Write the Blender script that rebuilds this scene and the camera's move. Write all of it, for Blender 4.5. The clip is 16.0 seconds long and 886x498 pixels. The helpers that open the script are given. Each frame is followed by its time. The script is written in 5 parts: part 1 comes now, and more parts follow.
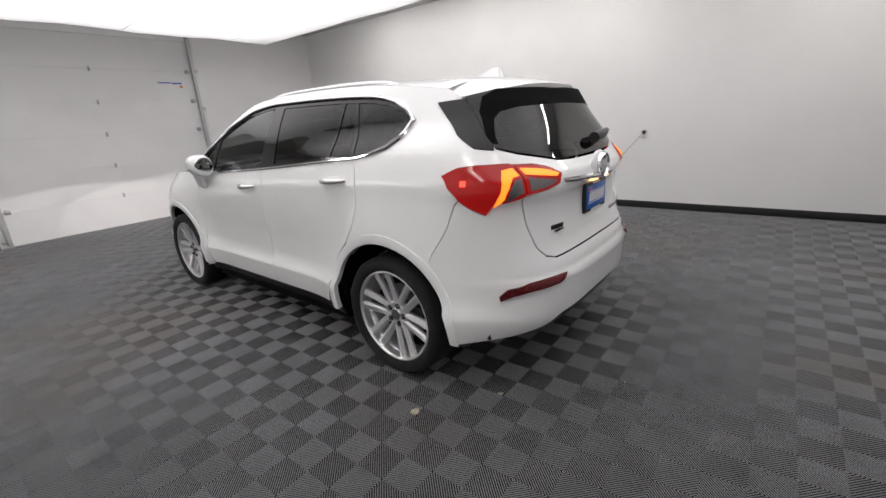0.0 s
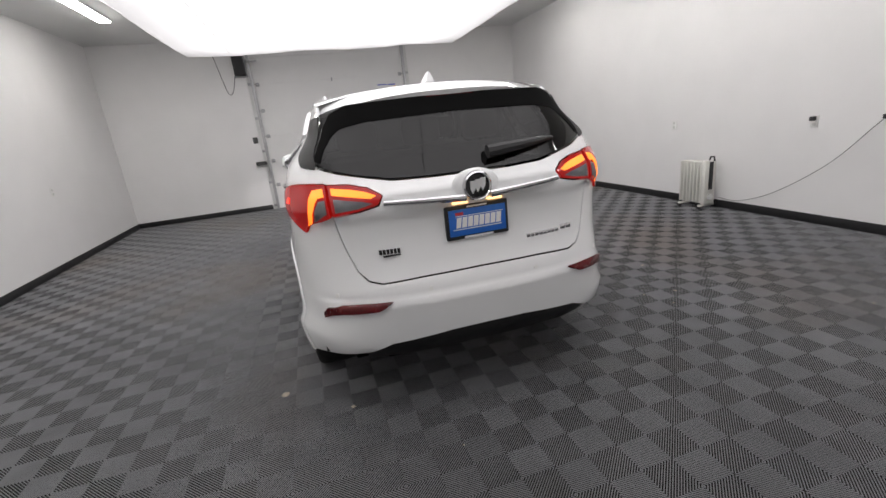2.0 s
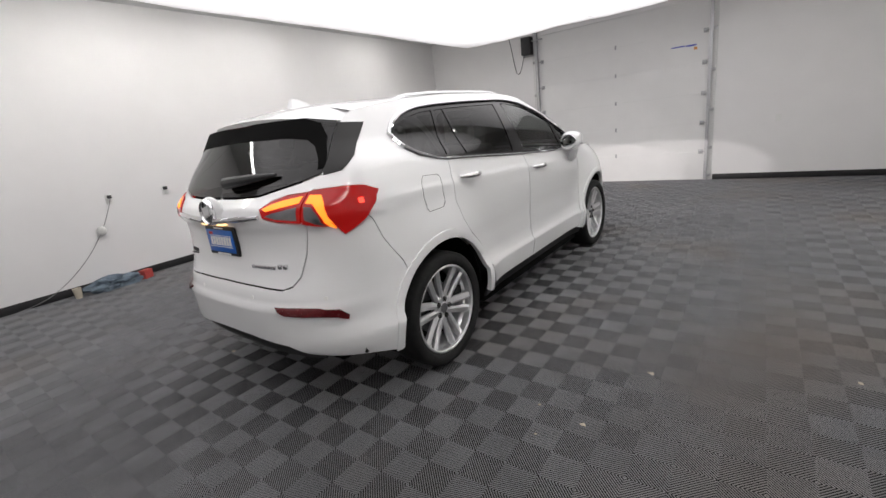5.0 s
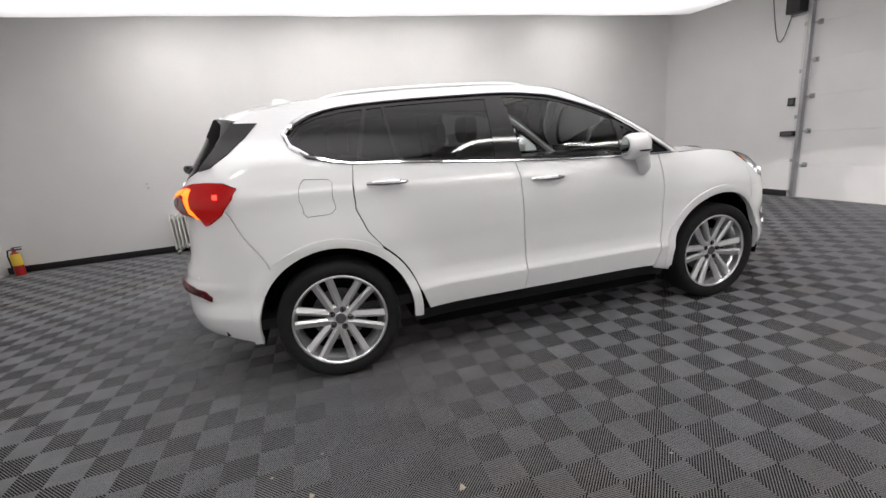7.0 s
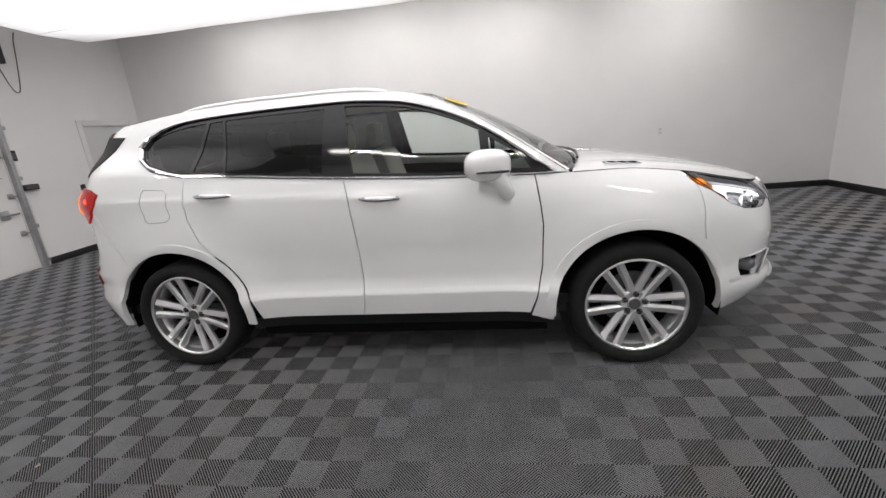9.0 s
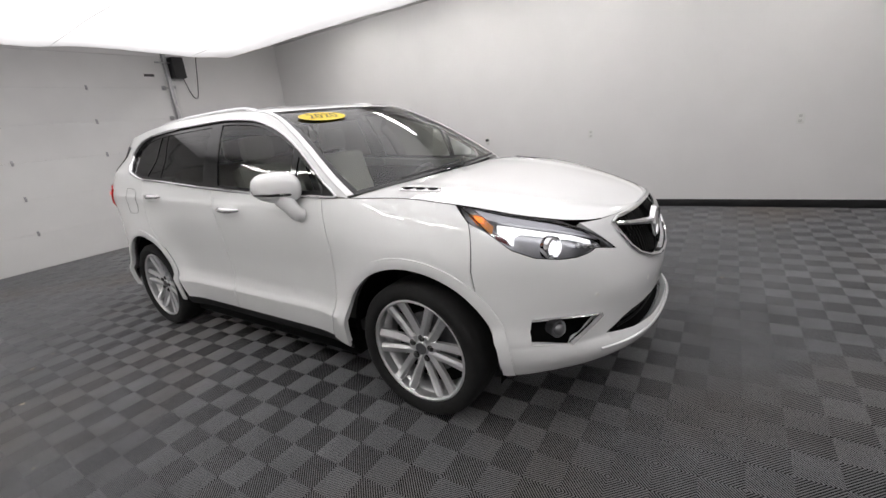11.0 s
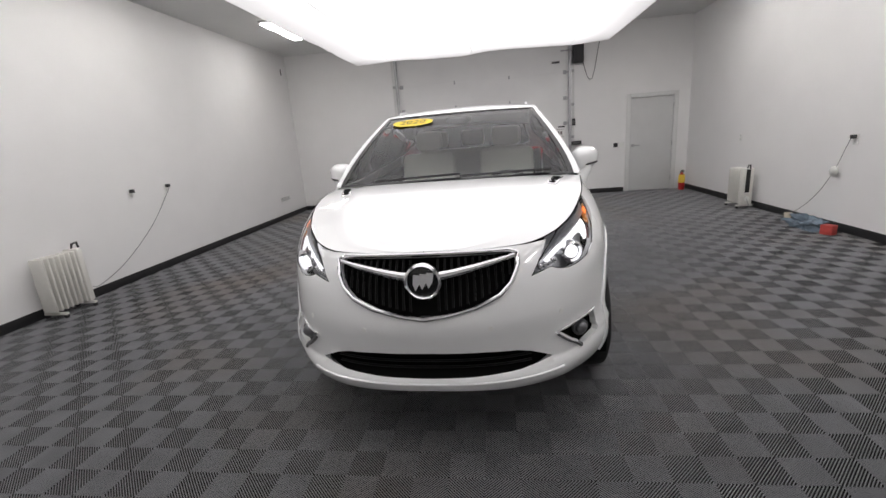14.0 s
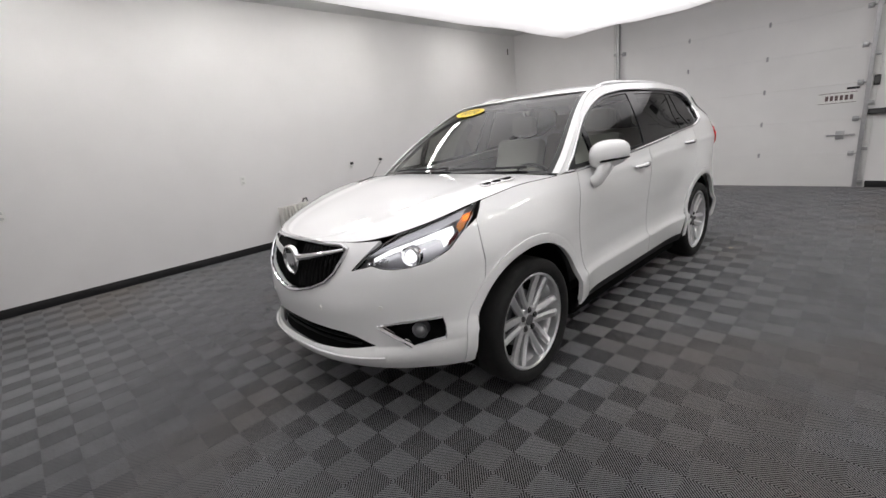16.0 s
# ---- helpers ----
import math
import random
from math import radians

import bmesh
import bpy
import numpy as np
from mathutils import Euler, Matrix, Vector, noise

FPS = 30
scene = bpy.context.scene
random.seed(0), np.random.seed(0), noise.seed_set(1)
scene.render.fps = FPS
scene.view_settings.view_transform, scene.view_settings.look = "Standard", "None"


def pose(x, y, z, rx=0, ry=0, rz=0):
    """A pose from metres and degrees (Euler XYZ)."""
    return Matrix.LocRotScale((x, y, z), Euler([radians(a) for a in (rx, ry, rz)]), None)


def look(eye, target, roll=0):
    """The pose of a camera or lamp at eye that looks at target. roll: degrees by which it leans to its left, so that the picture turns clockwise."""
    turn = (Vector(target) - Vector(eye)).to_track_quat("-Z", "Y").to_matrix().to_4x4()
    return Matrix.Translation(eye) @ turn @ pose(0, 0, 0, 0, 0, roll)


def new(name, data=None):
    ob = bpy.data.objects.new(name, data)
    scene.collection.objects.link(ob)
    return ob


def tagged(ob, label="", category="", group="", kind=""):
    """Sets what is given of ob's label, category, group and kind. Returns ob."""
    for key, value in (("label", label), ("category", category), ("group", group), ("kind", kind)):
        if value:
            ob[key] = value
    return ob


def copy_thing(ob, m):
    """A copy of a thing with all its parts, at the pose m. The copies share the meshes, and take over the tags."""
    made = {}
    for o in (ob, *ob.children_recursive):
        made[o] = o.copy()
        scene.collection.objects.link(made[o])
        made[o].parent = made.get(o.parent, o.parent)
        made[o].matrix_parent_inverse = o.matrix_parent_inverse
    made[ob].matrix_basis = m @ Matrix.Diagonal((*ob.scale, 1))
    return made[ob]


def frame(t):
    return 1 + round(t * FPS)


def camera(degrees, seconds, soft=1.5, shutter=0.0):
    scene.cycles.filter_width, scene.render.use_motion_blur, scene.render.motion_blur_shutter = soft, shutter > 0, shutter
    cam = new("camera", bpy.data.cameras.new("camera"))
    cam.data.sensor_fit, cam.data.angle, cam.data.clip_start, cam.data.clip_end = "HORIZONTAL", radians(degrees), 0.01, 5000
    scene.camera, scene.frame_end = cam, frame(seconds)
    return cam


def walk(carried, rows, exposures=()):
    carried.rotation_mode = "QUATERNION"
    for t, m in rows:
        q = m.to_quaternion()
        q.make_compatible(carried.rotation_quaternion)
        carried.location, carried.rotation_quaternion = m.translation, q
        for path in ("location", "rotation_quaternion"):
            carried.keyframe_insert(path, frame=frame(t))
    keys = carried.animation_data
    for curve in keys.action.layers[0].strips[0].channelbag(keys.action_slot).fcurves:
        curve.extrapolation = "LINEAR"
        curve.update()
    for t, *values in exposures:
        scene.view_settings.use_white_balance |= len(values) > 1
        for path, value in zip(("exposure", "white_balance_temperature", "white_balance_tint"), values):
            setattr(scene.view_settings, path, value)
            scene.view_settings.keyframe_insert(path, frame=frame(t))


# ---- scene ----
cam = camera(91.7, 16.0)
PATH = [
    (0, (-2.454, -3.01, 1.434), (-0.955, -1.821, 0.85), -3.7),
    (0.5, (-2.113, -3.356, 1.432), (-0.768, -1.994, 0.851), -3.7),
    (1, (-1.668, -3.684, 1.433), (-0.556, -2.125, 0.854), -4.0),
    (1.5, (-1.238, -3.91, 1.452), (-0.424, -2.179, 0.867), -4.3),
    (2, (-0.738, -4.08, 1.431), (-0.223, -2.232, 0.864), -6.2),
    (2.5, (-0.191, -4.185, 1.427), (0.063, -2.282, 0.865), -6.5),
    (3, (0.391, -4.19, 1.428), (0.313, -2.272, 0.865), -5.3),
    (3.5, (0.891, -4.083, 1.422), (0.532, -2.196, 0.863), -5.8),
    (4, (1.462, -3.902, 1.423), (0.798, -2.102, 0.86), -6.1),
    (4.5, (1.937, -3.671, 1.433), (1.03, -1.98, 0.869), -6.6),
    (7, (3.295, -1.451, 1.326), (1.433, -0.906, 0.84), -5.0),
    (7.5, (3.317, -0.948, 1.405), (1.430, -0.576, 0.857), -6.1),
    (8, (3.322, -0.424, 1.395), (1.406, -0.252, 0.850), -6.2),
    (8.5, (3.285, 0.085, 1.383), (1.358, 0.046, 0.85), -5.8),
    (9, (3.214, 0.623, 1.398), (1.306, 0.362, 0.855), -5.1),
    (9.5, (3.097, 1.134, 1.446), (1.252, 0.626, 0.865), -4.9),
    (10, (2.91, 1.64, 1.43), (1.116, 0.967, 0.855), -5.5),
    (12.5, (1.254, 3.633, 1.421), (0.42, 1.897, 0.88), -6.2),
    (13, (0.78, 3.837, 1.421), (0.303, 1.967, 0.897), -5.9),
    (13.5, (0.266, 3.924, 1.412), (0.173, 1.992, 0.902), -5.2),
    (14, (-0.244, 3.939, 1.413), (0.01, 2.02, 0.913), -4.5),
    (14.5, (-0.75, 3.874, 1.41), (-0.17, 2.026, 0.911), -4.5),
    (15, (-1.233, 3.733, 1.418), (-0.354, 2.011, 0.906), -4.0),
    (15.5, (-1.666, 3.534, 1.423), (-0.496, 1.999, 0.9), -4.5),
    (16, (-2.073, 3.246, 1.417), (-0.683, 1.906, 0.895), -5.9),
]
walk(cam, [(t, look(eye, target, roll)) for t, eye, target, roll in PATH],
     [(0, 0.22), (4.5, 0.28), (7, 0.32), (8.5, 0.3), (10, 0.2), (12.5, 0.1), (16, 0.12)])

# ---- light ----
world = bpy.data.worlds.new("world")
scene.world = world
world.use_nodes = True
wbg = world.node_tree.nodes["Background"]
sky = world.node_tree.nodes.new("ShaderNodeTexSky")
sky.sky_type, sky.sun_disc = "NISHITA", False
sky.sun_elevation, sky.sun_rotation = radians(35), radians(120)
world.node_tree.links.new(sky.outputs["Color"], wbg.inputs["Color"])
wbg.inputs["Strength"].default_value = 0.08
scene.view_settings.exposure = 0.0
SOFTBOX_LIGHT = 1.22
STRIP_LIGHT = 25.0


# ---- materials ----
def material(name, colour, rough=0.5, metal=0.0, vary=0.0, size=6.0, bump=0.0, bump_size=60.0, coat=0.0, per_piece=0.0, spec=0.5):
    m = bpy.data.materials.new(name)
    m.use_nodes = True
    nt = m.node_tree
    b = nt.nodes["Principled BSDF"]
    b.inputs["Base Color"].default_value = (*colour, 1)
    b.inputs["Roughness"].default_value = rough
    b.inputs["Metallic"].default_value = metal
    b.inputs["Coat Weight"].default_value = coat
    b.inputs["Coat Roughness"].default_value = 0.03
    b.inputs["Specular IOR Level"].default_value = spec
    tc = nt.nodes.new("ShaderNodeTexCoord")
    geo = nt.nodes.new("ShaderNodeNewGeometry")
    if vary or per_piece:
        n1 = nt.nodes.new("ShaderNodeTexNoise")
        n1.inputs["Scale"].default_value, n1.inputs["Detail"].default_value = size, 6
        n2 = nt.nodes.new("ShaderNodeTexNoise")
        n2.inputs["Scale"].default_value, n2.inputs["Detail"].default_value = size * 0.13, 3
        nt.links.new(geo.outputs["Position"], n1.inputs["Vector"])
        nt.links.new(geo.outputs["Position"], n2.inputs["Vector"])
        add = nt.nodes.new("ShaderNodeMath")
        nt.links.new(n1.outputs["Fac"], add.inputs[0])
        nt.links.new(n2.outputs["Fac"], add.inputs[1])
        mr = nt.nodes.new("ShaderNodeMapRange")
        mr.inputs["From Min"].default_value, mr.inputs["From Max"].default_value = 0.7, 1.3
        mr.inputs["To Min"].default_value, mr.inputs["To Max"].default_value = 1 - vary, 1 + vary
        nt.links.new(add.outputs[0], mr.inputs["Value"])
        last = mr.outputs["Result"]
        if per_piece:
            oi = nt.nodes.new("ShaderNodeObjectInfo")
            pr = nt.nodes.new("ShaderNodeMapRange")
            pr.inputs["To Min"].default_value, pr.inputs["To Max"].default_value = 1 - per_piece, 1 + per_piece
            nt.links.new(oi.outputs["Random"], pr.inputs["Value"])
            mul = nt.nodes.new("ShaderNodeMath")
            mul.operation = "MULTIPLY"
            nt.links.new(last, mul.inputs[0])
            nt.links.new(pr.outputs["Result"], mul.inputs[1])
            last = mul.outputs[0]
        vm = nt.nodes.new("ShaderNodeVectorMath")
        vm.operation = "SCALE"
        vm.inputs[0].default_value = colour
        nt.links.new(last, vm.inputs["Scale"])
        nt.links.new(vm.outputs["Vector"], b.inputs["Base Color"])
        rr = nt.nodes.new("ShaderNodeMapRange")
        rr.inputs["To Min"].default_value, rr.inputs["To Max"].default_value = max(0.02, rough - vary * 0.5), min(1, rough + vary * 0.5)
        nt.links.new(n1.outputs["Fac"], rr.inputs["Value"])
        nt.links.new(rr.outputs["Result"], b.inputs["Roughness"])
    if bump:
        nb = nt.nodes.new("ShaderNodeTexNoise")
        nb.inputs["Scale"].default_value, nb.inputs["Detail"].default_value = bump_size, 4
        nt.links.new(geo.outputs["Position"], nb.inputs["Vector"])
        bp = nt.nodes.new("ShaderNodeBump")
        bp.inputs["Strength"].default_value, bp.inputs["Distance"].default_value = bump, 0.004
        nt.links.new(nb.outputs["Fac"], bp.inputs["Height"])
        nt.links.new(bp.outputs["Normal"], b.inputs["Normal"])
    return m


def glowing(name, colour, strength, base=(0.8, 0.8, 0.8)):
    m = material(name, base, 0.5)
    b = m.node_tree.nodes["Principled BSDF"]
    b.inputs["Emission Color"].default_value = (*colour, 1)
    b.inputs["Emission Strength"].default_value = strength
    return m


def glass(name, tint, rough=0.0, ior=1.5):
    """Thin pane: lets light straight through, tinted, with a clear reflection."""
    m = bpy.data.materials.new(name)
    m.use_nodes = True
    nt = m.node_tree
    nt.nodes.clear()
    out = nt.nodes.new("ShaderNodeOutputMaterial")
    tr = nt.nodes.new("ShaderNodeBsdfTransparent")
    tr.inputs["Color"].default_value = (*tint, 1)
    gl = nt.nodes.new("ShaderNodeBsdfGlossy")
    gl.inputs["Roughness"].default_value = rough
    fr = nt.nodes.new("ShaderNodeFresnel")
    fr.inputs["IOR"].default_value = ior
    mx = nt.nodes.new("ShaderNodeMixShader")
    nt.links.new(fr.outputs["Fac"], mx.inputs["Fac"])
    nt.links.new(tr.outputs["BSDF"], mx.inputs[1])
    nt.links.new(gl.outputs["BSDF"], mx.inputs[2])
    nt.links.new(mx.outputs["Shader"], out.inputs["Surface"])
    return m


WALL = material("wall_paint", (0.80, 0.79, 0.787), 0.55, vary=0.025, size=2.2, bump=0.12, bump_size=180)
CEILING = material("ceiling_paint", (0.72, 0.72, 0.715), 0.7, vary=0.03, size=2.0, bump=0.1, bump_size=120)
BASE = material("black_rubber_base", (0.012, 0.012, 0.013), 0.5, vary=0.2, size=9, bump=0.1)
TILE = material("grey_polypropylene", (0.2, 0.203, 0.213), 0.5, vary=0.16, size=5.0, bump=0.15, bump_size=350, per_piece=0.05)
# faint brown dirt trodden into the tiles
nt = TILE.node_tree
b = nt.nodes["Principled BSDF"]
src = b.inputs["Base Color"].links[0].from_socket
dirt = nt.nodes.new("ShaderNodeTexNoise")
dirt.inputs["Scale"].default_value, dirt.inputs["Detail"].default_value = 0.55, 5
where = nt.nodes.new("ShaderNodeNewGeometry")
nt.links.new(where.outputs["Position"], dirt.inputs["Vector"])
dr = nt.nodes.new("ShaderNodeMapRange")
dr.inputs["From Min"].default_value, dr.inputs["From Max"].default_value = 0.5, 0.72
dr.inputs["To Min"].default_value, dr.inputs["To Max"].default_value = 0.0, 0.75
nt.links.new(dirt.outputs["Fac"], dr.inputs["Value"])
mixd = nt.nodes.new("ShaderNodeMix")
mixd.data_type = "RGBA"
nt.links.new(dr.outputs["Result"], mixd.inputs["Factor"])
nt.links.new(src, mixd.inputs[6])
mixd.inputs[7].default_value = (0.2, 0.175, 0.155, 1)
nt.links.new(mixd.outputs[2], b.inputs["Base Color"])
# near-black that paints the shade inside the tile slots, walls and bed
TILE_SHADE = material("near_black_tile_shade", (0.004, 0.004, 0.004), 0.9, vary=0.2, size=30)
DOOR_STEEL = material("white_door_steel", (0.78, 0.775, 0.765), 0.38, vary=0.03, size=3, bump=0.1, bump_size=140)
DOOR_PAINT = material("grey_white_door_paint", (0.7, 0.7, 0.69), 0.42, vary=0.03, size=4)
GALV = material("galvanised_steel", (0.42, 0.42, 0.43), 0.42, 0.85, vary=0.15, size=25)
DARK_METAL = material("dark_hardware", (0.09, 0.09, 0.09), 0.5, 0.4, vary=0.2, size=40)
BLACK_PLASTIC = material("black_plastic", (0.014, 0.014, 0.015), 0.45, vary=0.15, size=40)
WHITE_PLASTIC = material("white_plastic", (0.78, 0.78, 0.76), 0.4)
FABRIC = glowing("lit_white_fabric", (1.0, 0.965, 0.98), SOFTBOX_LIGHT, (0.85, 0.85, 0.85))
# the cloth is dimmer towards the box's edges, where the tubes inside end
nt = FABRIC.node_tree
geo = nt.nodes.new("ShaderNodeNewGeometry")
sep = nt.nodes.new("ShaderNodeSeparateXYZ")
nt.links.new(geo.outputs["Position"], sep.inputs[0])
falls = []
for axis, mid_, half in (("X", -0.04, 2.38), ("Y", -0.085, 4.535)):
    sub = nt.nodes.new("ShaderNodeMath")
    sub.operation, sub.inputs[1].default_value = "SUBTRACT", mid_
    nt.links.new(sep.outputs[axis], sub.inputs[0])
    ab = nt.nodes.new("ShaderNodeMath")
    ab.operation = "ABSOLUTE"
    nt.links.new(sub.outputs[0], ab.inputs[0])
    mr = nt.nodes.new("ShaderNodeMapRange")
    mr.interpolation_type = "SMOOTHSTEP"
    mr.inputs["From Min"].default_value, mr.inputs["From Max"].default_value = half - 0.9, half
    mr.inputs["To Min"].default_value, mr.inputs["To Max"].default_value = 1.0, 0.42
    nt.links.new(ab.outputs[0], mr.inputs["Value"])
    falls.append(mr.outputs["Result"])
mul = nt.nodes.new("ShaderNodeMath")
mul.operation = "MULTIPLY"
nt.links.new(falls[0], mul.inputs[0])
nt.links.new(falls[1], mul.inputs[1])
mul2 = nt.nodes.new("ShaderNodeMath")
mul2.operation, mul2.inputs[1].default_value = "MULTIPLY", SOFTBOX_LIGHT
nt.links.new(mul.outputs[0], mul2.inputs[0])
nt.links.new(mul2.outputs[0], nt.nodes["Principled BSDF"].inputs["Emission Strength"])
DOOR_SLAB = material("grey_door_slab", (0.6, 0.6, 0.6), 0.42, vary=0.03, size=4)
LAMP = glowing("lamp_diffuser", (1.0, 0.98, 0.95), STRIP_LIGHT)


# ---- shape helpers ----
def add_box(bm, x0, y0, z0, x1, y1, z1, bevel=0.0):
    r = bmesh.ops.create_cube(bm, size=1.0, matrix=Matrix.LocRotScale(((x0 + x1) / 2, (y0 + y1) / 2, (z0 + z1) / 2), None, (abs(x1 - x0), abs(y1 - y0), abs(z1 - z0))))
    if bevel:
        es = list({e for v in r["verts"] for e in v.link_edges})
        bmesh.ops.bevel(bm, geom=es, offset=bevel, segments=2, affect="EDGES", profile=0.5)
    return bm


def add_cyl(bm, p, q, r0, r1=None, n=16):
    p, q = Vector(p), Vector(q)
    m = Matrix.Translation((p + q) / 2) @ (q - p).to_track_quat("Z", "Y").to_matrix().to_4x4()
    bmesh.ops.create_cone(bm, cap_ends=True, segments=n, radius1=r0, radius2=r0 if r1 is None else r1, depth=(q - p).length, matrix=m)
    return bm


def add_ball(bm, c, r, n=14, scale=(1, 1, 1)):
    bmesh.ops.create_uvsphere(bm, u_segments=n, v_segments=max(6, n // 2), radius=1.0, matrix=Matrix.LocRotScale(c, None, (r * scale[0], r * scale[1], r * scale[2])))
    return bm


def add_tube(bm, pts, r, n=8):
    """A round bar along a line of points."""
    pts = [Vector(p) for p in pts]
    rings = []
    for i, p in enumerate(pts):
        d = (pts[min(i + 1, len(pts) - 1)] - pts[max(i - 1, 0)]).normalized()
        a = d.cross(Vector((0, 0, 1)) if abs(d.z) < 0.9 else Vector((1, 0, 0))).normalized()
        b = d.cross(a)
        rr = r[i] if isinstance(r, (list, tuple)) else r
        rings.append([bm.verts.new(p + rr * (math.cos(k * 2 * math.pi / n) * a + math.sin(k * 2 * math.pi / n) * b)) for k in range(n)])
    for s, t in zip(rings, rings[1:]):
        for k in range(n):
            bm.faces.new((s[k], s[(k + 1) % n], t[(k + 1) % n], t[k]))
    bm.faces.new(rings[0][::-1])
    bm.faces.new(rings[-1])
    return bm


def add_lathe(bm, profile, n=48, m=None):
    """Turns (radius, axial) points round the x axis."""
    m = m or Matrix()
    rings = [[bm.verts.new(m @ Vector((a, r * math.cos(k * 2 * math.pi / n), r * math.sin(k * 2 * math.pi / n)))) for k in range(n)] for r, a in profile]
    for s, t in zip(rings, rings[1:]):
        for k in range(n):
            bm.faces.new((s[k], s[(k + 1) % n], t[(k + 1) % n], t[k]))
    return bm


def mesh_from(bm, name, mat, smooth=35):
    bmesh.ops.recalc_face_normals(bm, faces=bm.faces[:])
    me = bpy.data.meshes.new(name)
    bm.to_mesh(me)
    bm.free()
    me.materials.append(mat)
    if smooth:
        me.polygons.foreach_set("use_smooth", [True] * len(me.polygons))
        me.set_sharp_from_angle(angle=radians(smooth))
    return me


def part(name, bm, mat, parent=None, label="", smooth=35):
    ob = new(name, mesh_from(bm, name, mat, smooth) if isinstance(bm, bmesh.types.BMesh) else bm)
    if parent:
        ob.parent = parent
    if label:
        ob["label"] = label
    return ob


def thing(name, m, label, category, group="", kind=""):
    ob = new(name)
    ob.empty_display_size = 0.1
    ob.matrix_basis = m
    return tagged(ob, label, category, group, kind)


def boxes(*bs, bevel=0.0):
    bm = bmesh.new()
    for b in bs:
        add_box(bm, *b, bevel=bevel)
    return bm


# ---- the room ----
EAST, WEST, NORTH, SOUTH, HIGH = 4.19, -4.22, 5.80, -5.72, 3.36
T = 0.15
ND = (-1.52, 1.53, 3.02)     # north overhead door: west jamb, east jamb, height
SD = (-1.82, 1.72, 3.02)     # south overhead door
PD = (-3.95, -3.04, 1.93)    # the walk-through door in the south wall


def wall_piece(name, bm):
    return tagged(part(name, bm, WALL, smooth=0), "plain smooth white painted interior wall", "wall", kind="structure")


wall_piece("wall_east", boxes((EAST, SOUTH - T, 0, EAST + T, NORTH + T, HIGH)))
wall_piece("wall_west", boxes((WEST - T, SOUTH - T, 0, WEST, NORTH + T, HIGH)))
wall_piece("wall_north", boxes((WEST, NORTH, 0, ND[0], NORTH + T, HIGH), (ND[1], NORTH, 0, EAST, NORTH + T, HIGH), (ND[0], NORTH, ND[2], ND[1], NORTH + T, HIGH)))
wall_piece("wall_south", boxes((WEST, SOUTH - T, 0, PD[0], SOUTH, HIGH), (PD[1], SOUTH - T, 0, SD[0], SOUTH, HIGH), (SD[1], SOUTH - T, 0, EAST, SOUTH, HIGH),
                               (SD[0], SOUTH - T, SD[2], SD[1], SOUTH, HIGH), (PD[0], SOUTH - T, PD[2], PD[1], SOUTH, HIGH)))
tagged(part("ceiling", boxes((WEST - T, SOUTH - T, HIGH, EAST + T, NORTH + T, HIGH + 0.12)), CEILING, smooth=0), "flat grey-white painted ceiling above the softbox", "ceiling", kind="structure")
bb = 0.097
for nm, b in (("baseboard_east", (EAST - 0.012, SOUTH, 0, EAST, NORTH, bb)), ("baseboard_west", (WEST, SOUTH, 0, WEST + 0.012, NORTH, bb)),
              ("baseboard_north_west", (WEST + 0.012, NORTH - 0.012, 0, ND[0] - 0.14, NORTH, bb)), ("baseboard_north_east", (ND[1] + 0.14, NORTH - 0.012, 0, EAST - 0.012, NORTH, bb)),
              ("baseboard_south_west", (PD[1] + 0.07, SOUTH, 0, SD[0] - 0.14, SOUTH + 0.012, bb)), ("baseboard_south_east", (SD[1] + 0.14, SOUTH, 0, EAST - 0.012, SOUTH + 0.012, bb))):
    tagged(part(nm, boxes(b, bevel=0.004), BASE), "black rubber baseboard along the wall", "baseboard", kind="structure")


